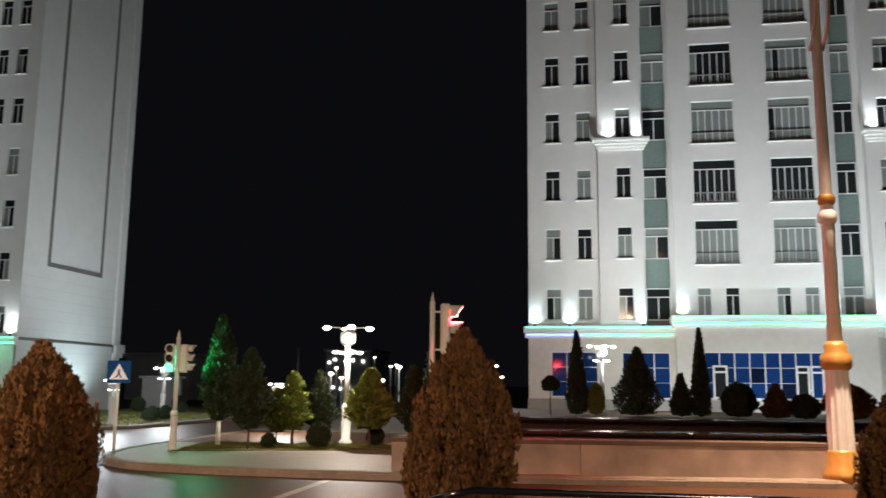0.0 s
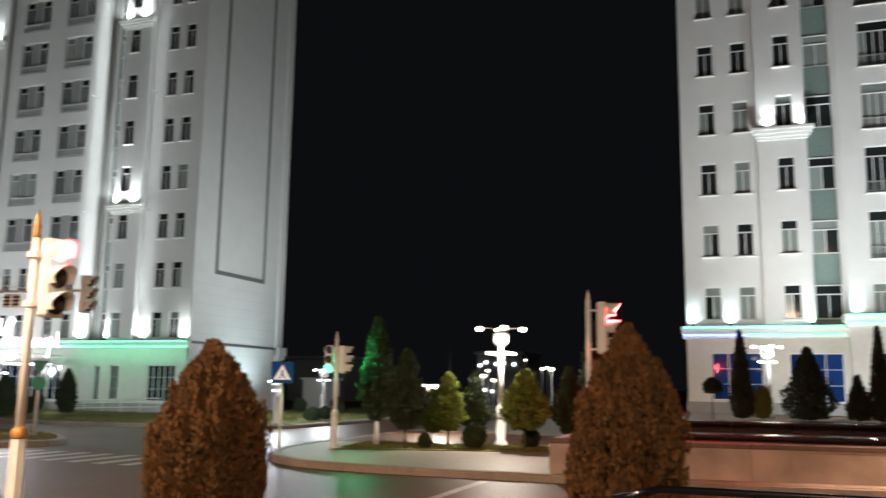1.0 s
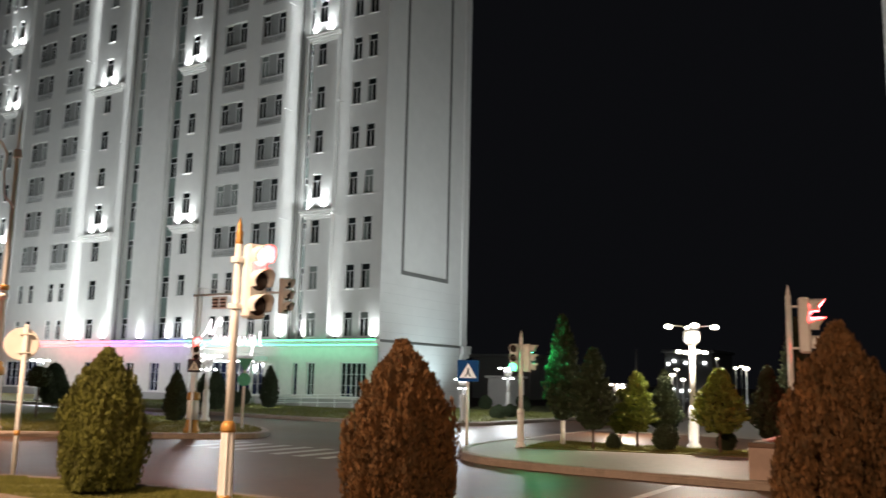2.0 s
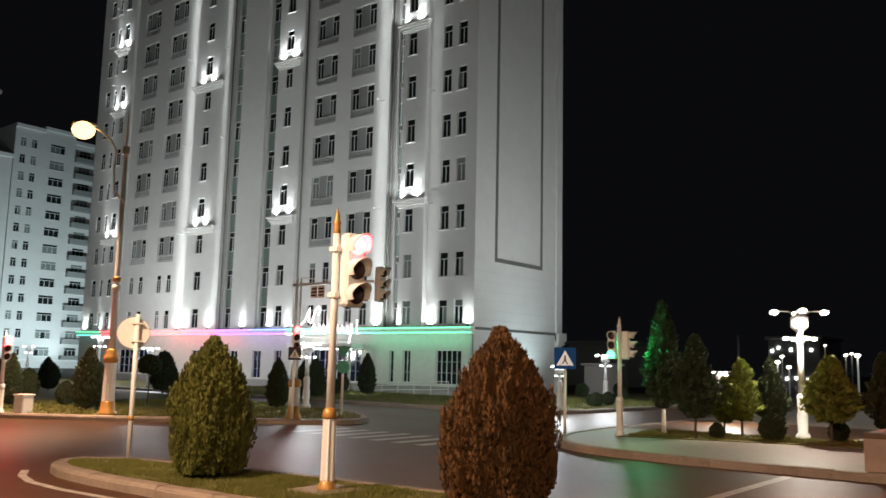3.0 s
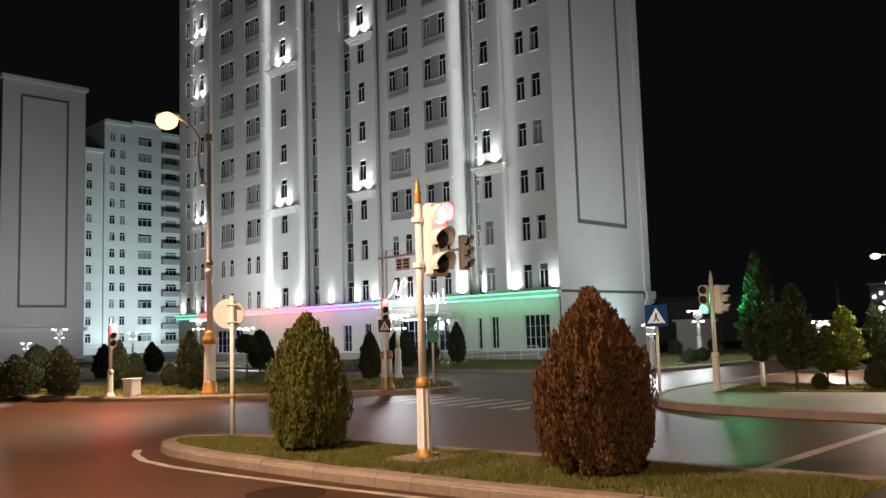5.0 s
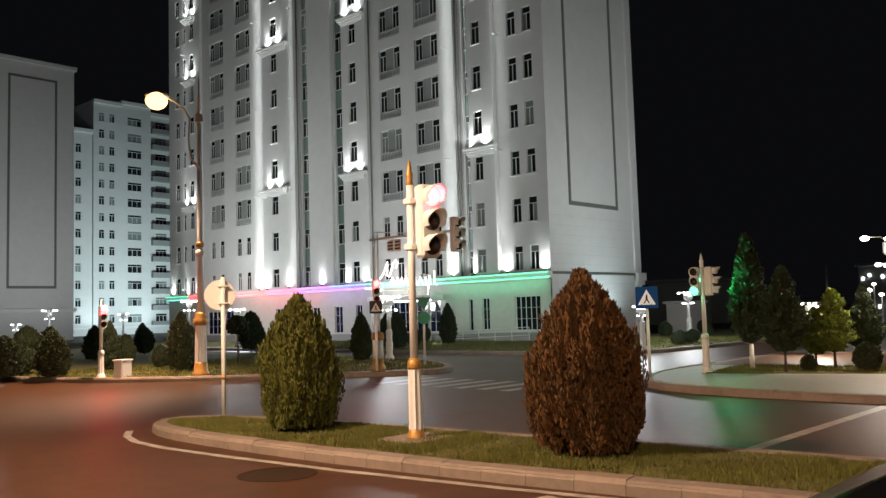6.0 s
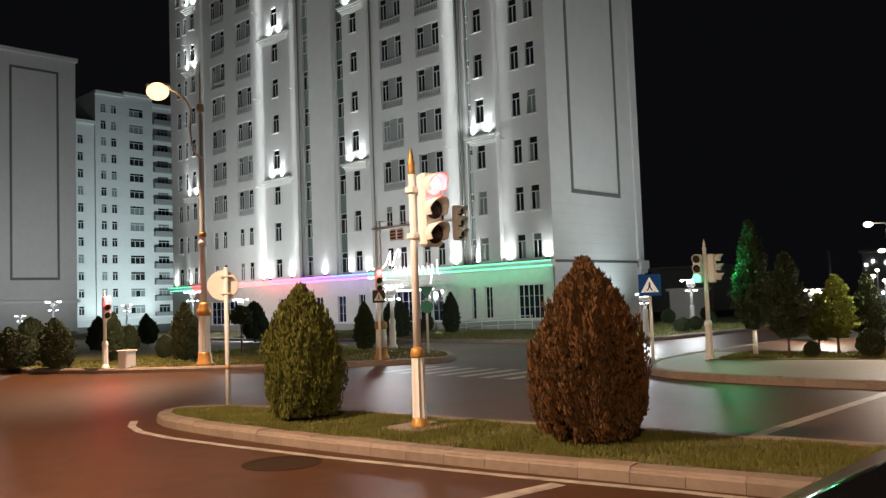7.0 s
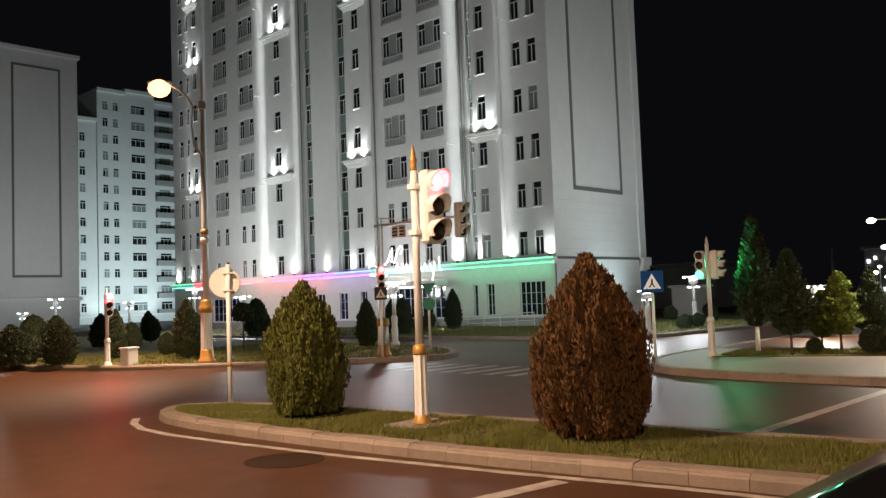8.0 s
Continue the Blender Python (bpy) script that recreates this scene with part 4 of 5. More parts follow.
tree("dark_cone", "tree", "dark conical evergreen by the terrace end", "tree", (24.8, 4.9, Z0), 0.55, 2.25, 0.58, loose, DARKLEAF, 13000, 0.10, 0.85, 200, "strip trees", 0.5, 0.38)
# shrubs on the far island and along the tower
for n, (x, y, h, r, kind) in enumerate([
        (11.95, 33.3, 1.45, 0.60, "column"), (14.1, 34.6, 1.7, 0.60, "column"), (13.0, 31.6, 1.55, 0.55, "column"), (15.9, 33.3, 1.85, 0.36, "column"), (17.6, 35.4, 1.2, 0.38, "dome"),
        (28.0, 54.0, 1.75, 0.48, "column"), (17.65, 32.5, 0.82, 0.32, "dome"), (16.9, 29.6, 2.1, 0.48, "column"), (17.9, 30.6, 1.6, 0.40, "column"), (23.8, 27.2, 1.9, 0.42, "column"),
        (33.3, 35.0, 2.0, 0.52, "column"), (38.1, 35.6, 2.35, 0.48, "column"), (34.0, 36.6, 1.9, 0.5, "column"), (12.9, 34.6, 1.0, 0.6, "dome"), (11.6, 36.5, 1.5, 0.55, "column"), (14.9, 39.0, 1.6, 0.6, "dome"),
        (28.8, 42.6, 2.0, 0.65, "dome"), (36.6, 37.0, 0.9, 0.4, "dome"), (41.5, 41.0, 1.0, 0.4, "dome"), (20.2, 44.0, 1.7, 0.55, "column"), (24.5, 47.0, 1.4, 0.5, "dome"), (33.0, 48.0, 1.5, 0.5, "column")]):
    kinds = {"column": (column, 2.0, 0.5), "dome": (dome, 1.0, 0.5)}
    prof, base_h, base_r = kinds[kind]
    ob = tree("far_" + kind, "shrub", "dark clipped evergreen shrub " + ("shaped like a column" if kind == "column" else "clipped into a ball"), "shrub", (x, y, 0.155), 0.08, base_h, base_r, prof, DARKLEAF, 4500, 0.10, 1.0, 37 * n, "clipped shrubs", 0.7, 0.12)
    ob.scale = (r / base_r, r / base_r, h / base_h)
tree("lollipop", "tree", "small standard tree with a round dark head on a thin stem", "tree", (21.1, 32.2, 0.155), 1.25, 0.75, 0.40, dome, DARKLEAF, 2600, 0.10, 1.0, 0, "", 0.5, 0.15)
# planting in front of the shops
ZT = 0.855
tree("lollipop", "tree", "small standard tree with two round heads", "tree", (35.6, 1.42, ZT), 1.25, 0.75, 0.40, dome, DARKLEAF, 2600, 0.10, 0.78, 60, "", 0.5, 0.15)
for x, y, h, r, key, prof, mat, lab in [
        (35.65, 0.34, 3.3, 0.42, "cypress", cone, DARKLEAF, "tall pointed blue-green cypress"), (35.7, -0.4, 1.15, 0.30, "yellow_bush", dome, LIGHTLEAF, "small bright yellow-green bush"),
        (35.6, -2.05, 2.65, 0.95, "broad_cone", cone, DARKLEAF, "broad dark conical thuja"), (35.5, -3.75, 1.6, 0.42, "small_cone", cone, DARKLEAF, "small loose evergreen"),
        (35.4, -4.5, 3.4, 0.38, "cypress", cone, DARKLEAF, "tall pointed blue-green cypress"), (35.2, -5.9, 1.2, 0.60, "far_dome", dome, DARKLEAF, "round green bush"),
        (35.0, -7.25, 1.25, 0.52, "small_cone", cone, THUJABROWN, "loose brownish shrub"), (34.8, -8.25, 0.85, 0.5, "far_dome", dome, DARKLEAF, "low round shrub"), (34.4, -9.7, 1.2, 0.85, "broad_low", dome, THUJABROWN, "broad low brownish shrub"),
        (34.4, -11.6, 1.1, 0.7, "broad_low", dome, THUJABROWN, "broad low brownish shrub")]:
    base = {"cypress": (3.3, 0.42), "yellow_bush": (1.1, 0.3), "broad_cone": (2.6, 1.0), "small_cone": (1.6, 0.42), "far_dome": (1.0, 0.5), "broad_low": (1.1, 0.8)}[key]
    ob = tree(key + mat.name, "shrub", lab + " on the terrace", "shrub", (x, y, ZT), 0.06, *base, prof, mat, 5000, 0.11, 1.0, 50 * y, "terrace shrubs", 0.7, 0.15)
    ob.scale = (r / base[1], r / base[1], h / base[0])
rnd = random.Random(4)
for k in range(16):
    ob = tree("far_dome", "shrub", "low dark bush on the lawn beyond", "shrub", (rnd.uniform(35, 60), rnd.uniform(20.0, 31), 0.15), 0.08, 1.0, 0.5, dome, DARKLEAF, 4500, 0.10, rnd.uniform(0.45, 0.9), 40 * k, "distant bushes", 0.7, 0.12)

# ---- street lamps ----


def street_lamp(place, heading, height, label, watts, size=1.0, tilt=3.6, wide=126):
    """A tall white pole with gilt base and bands and one sodium lamp on a curved bracket."""
    ob = thing("street_lamp", label, "street lamp", place, heading, "tall street lamps")
    ob.scale = (size, size, size)
    bpy.context.view_layer.update()
    part("base", lathe(bmesh.new(), [(0.30, -0.03), (0.30, 0.10), (0.24, 0.16), (0.22, 0.42), (0.20, 0.46)], 20), GOLD, ob, "gilded base", True)
    part("plinth_shaft", lathe(bmesh.new(), [(0.205, 0.46), (0.195, 1.0), (0.18, 1.72)], 24, flutes=1, depth=0.12), POLEWHITE, ob)
    part("band", lathe(bmesh.new(), [(0.20, 1.72), (0.24, 1.78), (0.24, 1.95), (0.17, 2.02), (0.19, 2.10), (0.12, 2.18)], 20), GOLD, ob, "gilded band", True)
    part("pole", lathe(bmesh.new(), [(0.115, 2.16), (0.10, height * 0.5), (0.075, height)], 16), POLEWHITE, ob, smooth=True)
    part("ring", lathe(bmesh.new(), [(0.11, height * 0.455), (0.15, height * 0.46), (0.15, height * 0.475), (0.11, height * 0.48)], 16), POLEWHITE, ob, smooth=True)
    part("ring", lathe(bmesh.new(), [(0.11, height * 0.49), (0.14, height * 0.495), (0.14, height * 0.505), (0.11, height * 0.51)], 16), GOLD, ob, smooth=True)
    part("collar", box(bmesh.new(), (-0.14, -0.14, height - 0.22), (0.14, 0.14, height + 0.06), 0.03), POLEWHITE, ob)
    for s in (-0.10, 0.12):
        line = [(0.02, s, height - 1.9), (-0.28, s, height - 1.5), (-0.36, s, height - 0.8), (-0.30, s, height - 0.15), (-0.48, s * 0.8, height + 0.2), (-0.8, s * 0.5, height + 0.5), (-1.15, 0.0, height + 0.66)]
        part("bracket", tube(bmesh.new(), line, 0.03), POLEWHITE, ob, "curved white bracket", True)
    part("finial", lathe(bmesh.new(), [(0.06, height), (0.05, height + 0.7), (0.02, height + 1.4)], 10), POLEWHITE, ob, smooth=True)
    part("lamp_head", box(bmesh.new(), (-1.80, -0.16, height + 0.62), (-1.0, 0.16, height + 0.76), 0.05), POLEWHITE, ob)
    bm = ball(bmesh.new(), (-1.42, 0, height + 0.50), 0.38, 0.8, 16)
    part("lamp_glass", bm, GLOWSODIUM, ob, "glowing orange sodium lamp", True)
    m = ob.matrix_basis @ Vector((-1.55, 0, height + 0.05))
    spot(m, m - Vector((0, 0, 5)) + (ob.matrix_basis.to_3x3() @ Vector((-tilt, 0, 0))), watts, SODIUM, wide, 0.6, 0.25)
    return ob


street_lamp((15.95, 26.6, 0.155), -32, 9.05, "tall white street lamp with gilded base and lit sodium lamp", 13000)
street_lamp((19.47, -5.47, 0.16), 8, 9.05, "tall white street lamp with gilded base beside the terrace wall", 26000, 1.33, 1.0, 70)
# two unseen lamps of the same build, added to light the near road and island
street_lamp((-1.4, 11.2, 0.0), 190, 9.05, "tall white street lamp on the near roadside", 11500, tilt=2.2)
street_lamp((-6.5, -4.5, 0.0), 200, 9.05, "tall white street lamp behind the crossroads", 5000)


def plaza_lamp(place, turn, label, watts, height=3.75, color=WARM, shaded=False):
    """A short ornate white lamp post with two tiers of lamp arms."""
    ob = thing("plaza_lamp", label, "lamp post", place, turn, "plaza lamps")
    k = height / 3.75
    part("base", lathe(bmesh.new(), [(0.20, -0.03), (0.20, 0.12), (0.13, 0.2), (0.15, 0.7), (0.12, 0.8), (0.14, 1.2), (0.09, 1.3)], 14), POLEWHITE, ob, smooth=True)
    part("shaft", lathe(bmesh.new(), [(0.095, 1.25), (0.085, 2.2 * k), (0.08, 3.15 * k)], 14), POLEWHITE, ob, smooth=True)
    part("capital", lathe(bmesh.new(), [(0.09, 3.05 * k), (0.20, 3.15 * k), (0.24, 3.2 * k), (0.24, 3.48 * k), (0.12, 3.54 * k), (0.06, 3.62 * k), (0.03, 3.7 * k)], 16), POLEWHITE, ob, smooth=True)
    for tier, (z, reach, size) in enumerate(((3.62 * k, 0.68 * k, 0.125 * k), (2.86 * k, 0.42 * k, 0.09 * k))):
        for q in range(4):
            a = math.pi / 2 * q + (0.2 if tier == 0 else 0.5)
            c, s = math.cos(a), math.sin(a)
            arm = part("arm", tube(bmesh.new(), [(0.08 * c, 0.08 * s, z - 0.16), (0.4 * reach * c, 0.4 * reach * s, z + 0.02), (reach * c, reach * s, z + 0.04)], 0.017), POLEWHITE, ob, smooth=True)
            part("lamp_glass", ball(bmesh.new(), (reach * c, reach * s, z), size, 0.62, 12), GLOWWARM if color is WARM else GLOWWHITE, arm, "glowing lamp disc", True)
    if watts:
        a = radians(turn) + 0.2 + math.pi
        at = Vector(place) + Vector((0.66 * k * math.cos(a), 0.66 * k * math.sin(a), 3.50 * k))
        if shaded:
            spot(at, at - Vector((0, 0, 2)), watts, color, 168, 0.4, 0.12)
        else:
            bulb(Vector(place) + Vector((0.0, 0.0, 4.3 * k)), watts, color, 0.3)
    return ob


plaza_lamp((26.0, 7.3, 0.16), 12, "ornate white lamp post with bright clustered lamps", 1100, shaded=True)
plaza_lamp((31.5, 11.6, 0.166), 25, "warm lamp post behind the strip of trees", 1000, 1.9, shaded=True)
plaza_lamp((37.9, -0.68, ZT), 5, "white lamp post with clustered lamps before the shops", 420, 3.0)
for x, y, h, turn in ((29.6, 72.9, 3.4, 0), (38.4, 65.9, 3.7, 20), (34.5, 52.7, 2.7, 40), (25.2, 27.0, 2.75, 10), (39.5, 80.0, 2.9, 0), (29.2, 79.0, 2.3, 0), (22.0, 66.0, 2.4, 0), (45.6, 5.2, 3.0, 30)):
    plaza_lamp((x, y, 0.16 if y < 10 else 0.0 if y > 70 and x < 33 else 0.155), turn, "white lamp post with clustered lamps on the lawn", 650 if y < 30 else 1100 if y < 70 else 0, h, WHITE)
plaza_lamp((42.9, 22.3, 0.155), 30, "white lamp post glaring on the lawn corner", 900, 2.7, WHITE)
plaza_lamp((34.6, 20.3, 0.155), 30, "white lamp post on the lawn corner", 750, 2.0, WHITE)

# ---- traffic signals ----


def signal_head(parent, m, lit, big=True, glow=GLOWRED, watts=48):
    """A three-lens housing with visors, facing -y of its own frame; lit: which lens glows (0 is the top), or None."""
    k = 1.0 if big else 0.72
    body = part("housing", box(bmesh.new(), (-0.17 * k, -0.10, 0.0), (0.17 * k, 0.12, 1.12 * k), 0.04), POLEWHITE, parent, "pale painted signal housing")
    body.matrix_basis = m
    for n in range(3):
        z = (0.93 - 0.37 * n) * k
        on = lit == n
        ring = bmesh.new()
        lathe(ring, [(0.135 * k, 0.0), (0.15 * k, 0.02), (0.14 * k, 0.035)], 20)
        lens = part("lens", ring, glow if on else LENS, body, "glowing lens" if on else "dark unlit lens", True)
        lens.matrix_basis = pose(0, -0.10, z, 90, 0, 0)
        bm = bmesh.new()
        rows = []
        for j in range(15):
            a = radians(-35 + 250 * j / 14)
            reach = 0.30 * k * (0.55 + 0.45 * max(0.0, math.sin(a)))
            rows.append([(q * math.cos(a), -0.10 - d, z + q * math.sin(a)) for q, d in ((0.165 * k, 0.0), (0.165 * k, reach), (0.150 * k, reach), (0.150 * k, 0.0))])
        pts = [[bm.verts.new(p) for p in r] for r in rows]
        for a, b in zip(pts, pts[1:]):
            for j in range(3):
                bm.faces.new((a[j], a[j + 1], b[j + 1], b[j]))
        part("visor", bm, POLEWHITE, body, "", True)
    if lit is not None:
        z = (0.93 - 0.37 * lit) * k
        p = parent.matrix_basis @ m @ Vector((0, -0.30, z))
        bulb(p, 3 if glow is GLOWGREEN else watts, (1.0, 0.025, 0.03) if glow is GLOWRED else (0.05, 1.0, 0.45), 0.08)
    return body


def signal_post(place, height, label, base_h=1.05, gilt=GOLD):
    ob = thing("traffic_signal", label, "traffic signal", place, 0, "traffic signals")
    part("foot", lathe(bmesh.new(), [(0.15, -0.03), (0.15, 0.05), (0.11, 0.12), (0.10, 0.16)], 16), gilt, ob, "flared foot", True)
    part("sleeve", lathe(bmesh.new(), [(0.108, 0.14), (0.098, base_h)], 16, flutes=1, depth=0.16), POLEWHITE, ob)
    part("collar", lathe(bmesh.new(), [(0.10, base_h), (0.112, base_h + 0.03), (0.10, base_h + 0.12), (0.07, base_h + 0.16)], 16), gilt, ob, "turned collar", True)
    part("pole", lathe(bmesh.new(), [(0.062, base_h + 0.12), (0.055, height - 0.42)], 14), POLEWHITE, ob, smooth=True)
    part("finial", lathe(bmesh.new(), [(0.048, height - 0.42), (0.06, height - 0.40), (0.05, height - 0.34), (0.054, height - 0.28), (0.062, height - 0.25), (0.036, height - 0.20), (0.040, height - 0.15), (0.004, height)], 12), gilt, ob, "pointed finial", True)
    return ob


near = signal_post((9.25, 9.38, 0.15), 4.26, "pale traffic signal with gilded finial showing red")
part("pad", box(bmesh.new(), (-0.45, -0.4, -0.03), (0.45, 0.4, 0.035), 0.02), KERB, near, "concrete pad")
signal_head(near, pose(0.17, -0.20, 2.72, 0, 0, -14), 0)
for z in (2.85, 3.55):
    part("clamp", box(bmesh.new(), (-0.09, -0.10, z), (0.12, 0.07, z + 0.09), 0.01), POLEWHITE, near)
corner = signal_post((22.67, 11.35, 0.155), 3.38, "pale traffic signal at the street corner showing green", 0.95, POLEWHITE)
signal_head(corner, pose(-0.10, 0.17, 2.16, 0, 0, -75), 2, False, GLOWGREEN)
signal_head(corner, pose(0.10, -0.16, 2.16, 0, 0, 15), None, False)
bulb((23.75, 11.3, 2.75), 95, (0.05, 1.0, 0.35), 0.08)
right = signal_post((18.5, 3.2, 0.155), 3.95, "pale traffic signal beside the terrace wall showing red", 0.95, POLEWHITE)
signal_head(right, pose(0.05, -0.30, 2.56, 0, 0, 8), 0, watts=500)
part("clamp", tube(bmesh.new(), [(0, 0, 3.5), (0.05, -0.22, 3.5)], 0.025), POLEWHITE, right)
part("clamp", tube(bmesh.new(), [(0, 0, 2.66), (0.05, -0.22, 2.66)], 0.025), POLEWHITE, right)
left = signal_post((13.75, 29.45, 0.155), 2.75, "pale traffic signal across the junction showing red", 0.8, POLEWHITE)
signal_head(left, pose(0.0, -0.12, 1.72, 0, 0, -12), 0, False, watts=120)
cabinet = thing("control_cabinet", "small grey signal control cabinet on the kerb", "cabinet", (14.2, 28.75, 0.155), 20)
part("body", box(bmesh.new(), (-0.25, -0.18, -0.02), (0.25, 0.18, 0.58), 0.02), SIGNGREY, cabinet)
part("lid", box(bmesh.new(), (-0.28, -0.21, 0.58), (0.28, 0.21, 0.63), 0.01), SIGNGREY, cabinet)
part("door", box(bmesh.new(), (-0.21, -0.195, 0.05), (0.21, -0.178, 0.53), 0.004), SIGNGREY, cabinet)

# mast with an arm over the road
mast = thing("mast_signal", "white lattice mast with a signal on a long arm", "traffic signal", (19.95, 21.95, 0.155), 0, "traffic signals")
part("foot", lathe(bmesh.new(), [(0.26, -0.03), (0.26, 0.10), (0.2, 0.2), (0.19, 0.42)], 16), GOLD, mast, "gilded foot", True)
part("sleeve", lathe(bmesh.new(), [(0.19, 0.42), (0.18, 1.05)], 16), POLEWHITE, mast, smooth=True)
part("collar", lathe(bmesh.new(), [(0.2, 1.05), (0.22, 1.1), (0.2, 1.28), (0.1, 1.32)], 16), GOLD, mast, "gilded collar", True)
for s in (-0.08, 0.08):
    part("upright", tube(bmesh.new(), [(s, 0, 1.3), (s, 0, 4.75)], 0.026), POLEWHITE, mast, smooth=True)
for k in range(9):
    z = 1.45 + 0.36 * k
    part("brace", tube(bmesh.new(), [(-0.08, 0, z), (0.08, 0, z + 0.3)], 0.014, seg=6), POLEWHITE, mast)
part("arm", tube(bmesh.new(), [(0.0, 0.3, 4.5), (0.2, -1.5, 4.52), (0.4, -3.5, 4.52)], 0.045, 0.035), POLEWHITE, mast, smooth=True)
part("stay", tube(bmesh.new(), [(0.0, 0, 4.75), (0.2, -1.7, 4.56)], 0.015), POLEWHITE, mast, smooth=True)
signal_head(mast, pose(0.42, -3.35, 3.85, 0, 0, 0), None)
for q in (-0.75, -1.1):
    board = part("lane_board", box(bmesh.new(), (-0.02, q - 0.15, 4.02), (0.02, q + 0.15, 4.42), 0.01), SIGNGREY, mast, "small lane board on the arm")
    for j in range(3):
        part("stripe", box(bmesh.new(), (-0.026, q - 0.12, 4.08 + 0.11 * j), (-0.021, q + 0.12, 4.13 + 0.11 * j)), DARK, board)
signal_head(mast, pose(-0.1, -0.05, 2.3, 0, 0, -30), 0, False, watts=22)

# ---- road signs ----


def sign_post(name, label, place, height, turn, band=0.0):
    ob = thing(name, label, "road sign", place, turn)
    part("pole", lathe(bmesh.new(), [(0.045, -0.03), (0.045, height)], 12), POLEWHITE, ob, smooth=True)
    if band:
        part("band", lathe(bmesh.new(), [(0.05, band), (0.05, band + 0.09)], 12), GOLD, ob, smooth=True)
    return ob


back = sign_post("road_sign", "round road sign seen from its bare metal back", (9.38, 14.80, 0.15), 2.72, -32, 0.72)
disc = part("disc", lathe(bmesh.new(), [(0.29, -0.012), (0.30, 0.0), (0.29, 0.012)], 36), SIGNGREY, back, "bare pale metal disc")
disc.matrix_basis = pose(-0.06, 0.06, 2.36, 90, 0, 0)
for z in (2.18, 2.52):
    part("bracket", box(bmesh.new(), (-0.10, -0.06, z), (0.10, 0.05, z + 0.035), 0.008), SIGNGREY, back)


def crossing_sign(label, place, turn, blue, white, size):
    """A square boxed sign with a triangle and a plain mark in it."""
    ob = sign_post("crossing_sign", label, place, 2.0, turn)
    case = part("case", box(bmesh.new(), (-0.31 * size, -0.09, 2.16 - 0.31 * size), (0.31 * size, 0.09, 2.16 + 0.31 * size), 0.015), blue, ob, "boxed square sign")
    lit = lambda x, z: (x * size, -0.094, 2.16 + z * size)
    bm = bmesh.new()
    bm.faces.new([bm.verts.new(lit(*p)) for p in ((-0.25, -0.21), (0.25, -0.21), (0.0, 0.23))])
    part("triangle", bm, white, case, "pale triangle")
    bm = bmesh.new()
    for quad in (((-0.035, -0.06), (0.03, -0.06), (0.02, 0.08), (-0.02, 0.08)), ((-0.10, -0.17), (-0.06, -0.17), (0.01, -0.06), (-0.03, -0.06)), ((0.05, -0.17), (0.09, -0.17), (0.03, -0.06), (-0.01, -0.06)),
                 ((-0.16, -0.20), (-0.12, -0.20), (-0.12, -0.185), (-0.16, -0.185)), ((0.11, -0.20), (0.16, -0.20), (0.16, -0.185), (0.11, -0.185))):
        bm.faces.new([bm.verts.new((x * size, -0.098, 2.16 + z * size)) for x, z in quad])
    part("symbol", bm, DARK, case, "small dark mark")
    return ob


crossing_sign("blue square crossing sign with white triangle, boxed and lit", (22.0, 12.75, 0.155), -58, SIGNBLUE, SIGNWHITE, 1.0)
crossing_sign("dark square crossing sign with a grey triangle beside the mast", (19.66, 21.70, 0.155), -40, SIGNDARK, SIGNGREY, 0.68)
give = sign_post("road_sign", "triangle and round sign on one pole tinted green", (22.95, 22.68, 0.155), 2.55, -45)
bm = bmesh.new()
t = [bm.verts.new((x, y, z)) for y in (-0.06, -0.045) for x, z in ((-0.27, 2.5), (0.27, 2.5), (0.0, 2.02))]
for f in ((0, 1, 2), (5, 4, 3), (0, 3, 4, 1), (1, 4, 5, 2), (2, 5, 3, 0)):
    bm.faces.new([t[i] for i in f])
part("triangle", bm, SIGNGREENLIT, give, "teal-tinted metal triangle")
disc = part("disc", lathe(bmesh.new(), [(0.23, -0.01), (0.24, 0.0), (0.23, 0.01)], 28), SIGNGREENLIT, give, "teal-tinted metal disc")
disc.matrix_basis = pose(0, -0.05, 1.74, 90, 0, 0)

# ---- glowing sign over the entrance ----
sign = thing("neon_sign", "glowing white cursive neon sign over the tower entrance", "neon sign", (0, -1.7, 0.1))
canopy = thing("entrance_canopy", "white flat canopy over the tower entrance", "canopy")
part("slab", block(bmesh.new(), front_a, (42.3, 3.08, 0.12), (49.0, 3.42, 1.5), 0.04), TRIMWHITE, canopy)
for u in (42.6, 44.4, 46.6, 48.6):
    part("column", tube(bmesh.new(), [front_a(u, -0.1, 1.3), front_a(u, 3.1, 1.3)], 0.11), TRIMWHITE, canopy, smooth=True)
part("light_strip", block(bmesh.new(), front_a, (42.5, 3.0, 1.2), (48.8, 3.08, 1.35)), GLOWWHITE, canopy, "glowing strip under the canopy edge")
part("rail", tube(bmesh.new(), [front_a(43.2, 3.46, 1.35), front_a(50.4, 3.9, 1.35)], 0.03), TRIMWHITE, sign, "thin carrier rail", True)
for k in range(3):
    u = 44.2 + 2.4 * k
    part("strut", tube(bmesh.new(), [front_a(u, 3.4, 1.35), front_a(u, 4.3, 1.35)], 0.025), TRIMWHITE, sign, smooth=True)


def stroke(points, r=0.06):
    part("glowing_stroke", tube(bmesh.new(), [front_a(u, v, 1.4) for u, v in points], r, seg=6), NEONWHITE, sign, "", True)


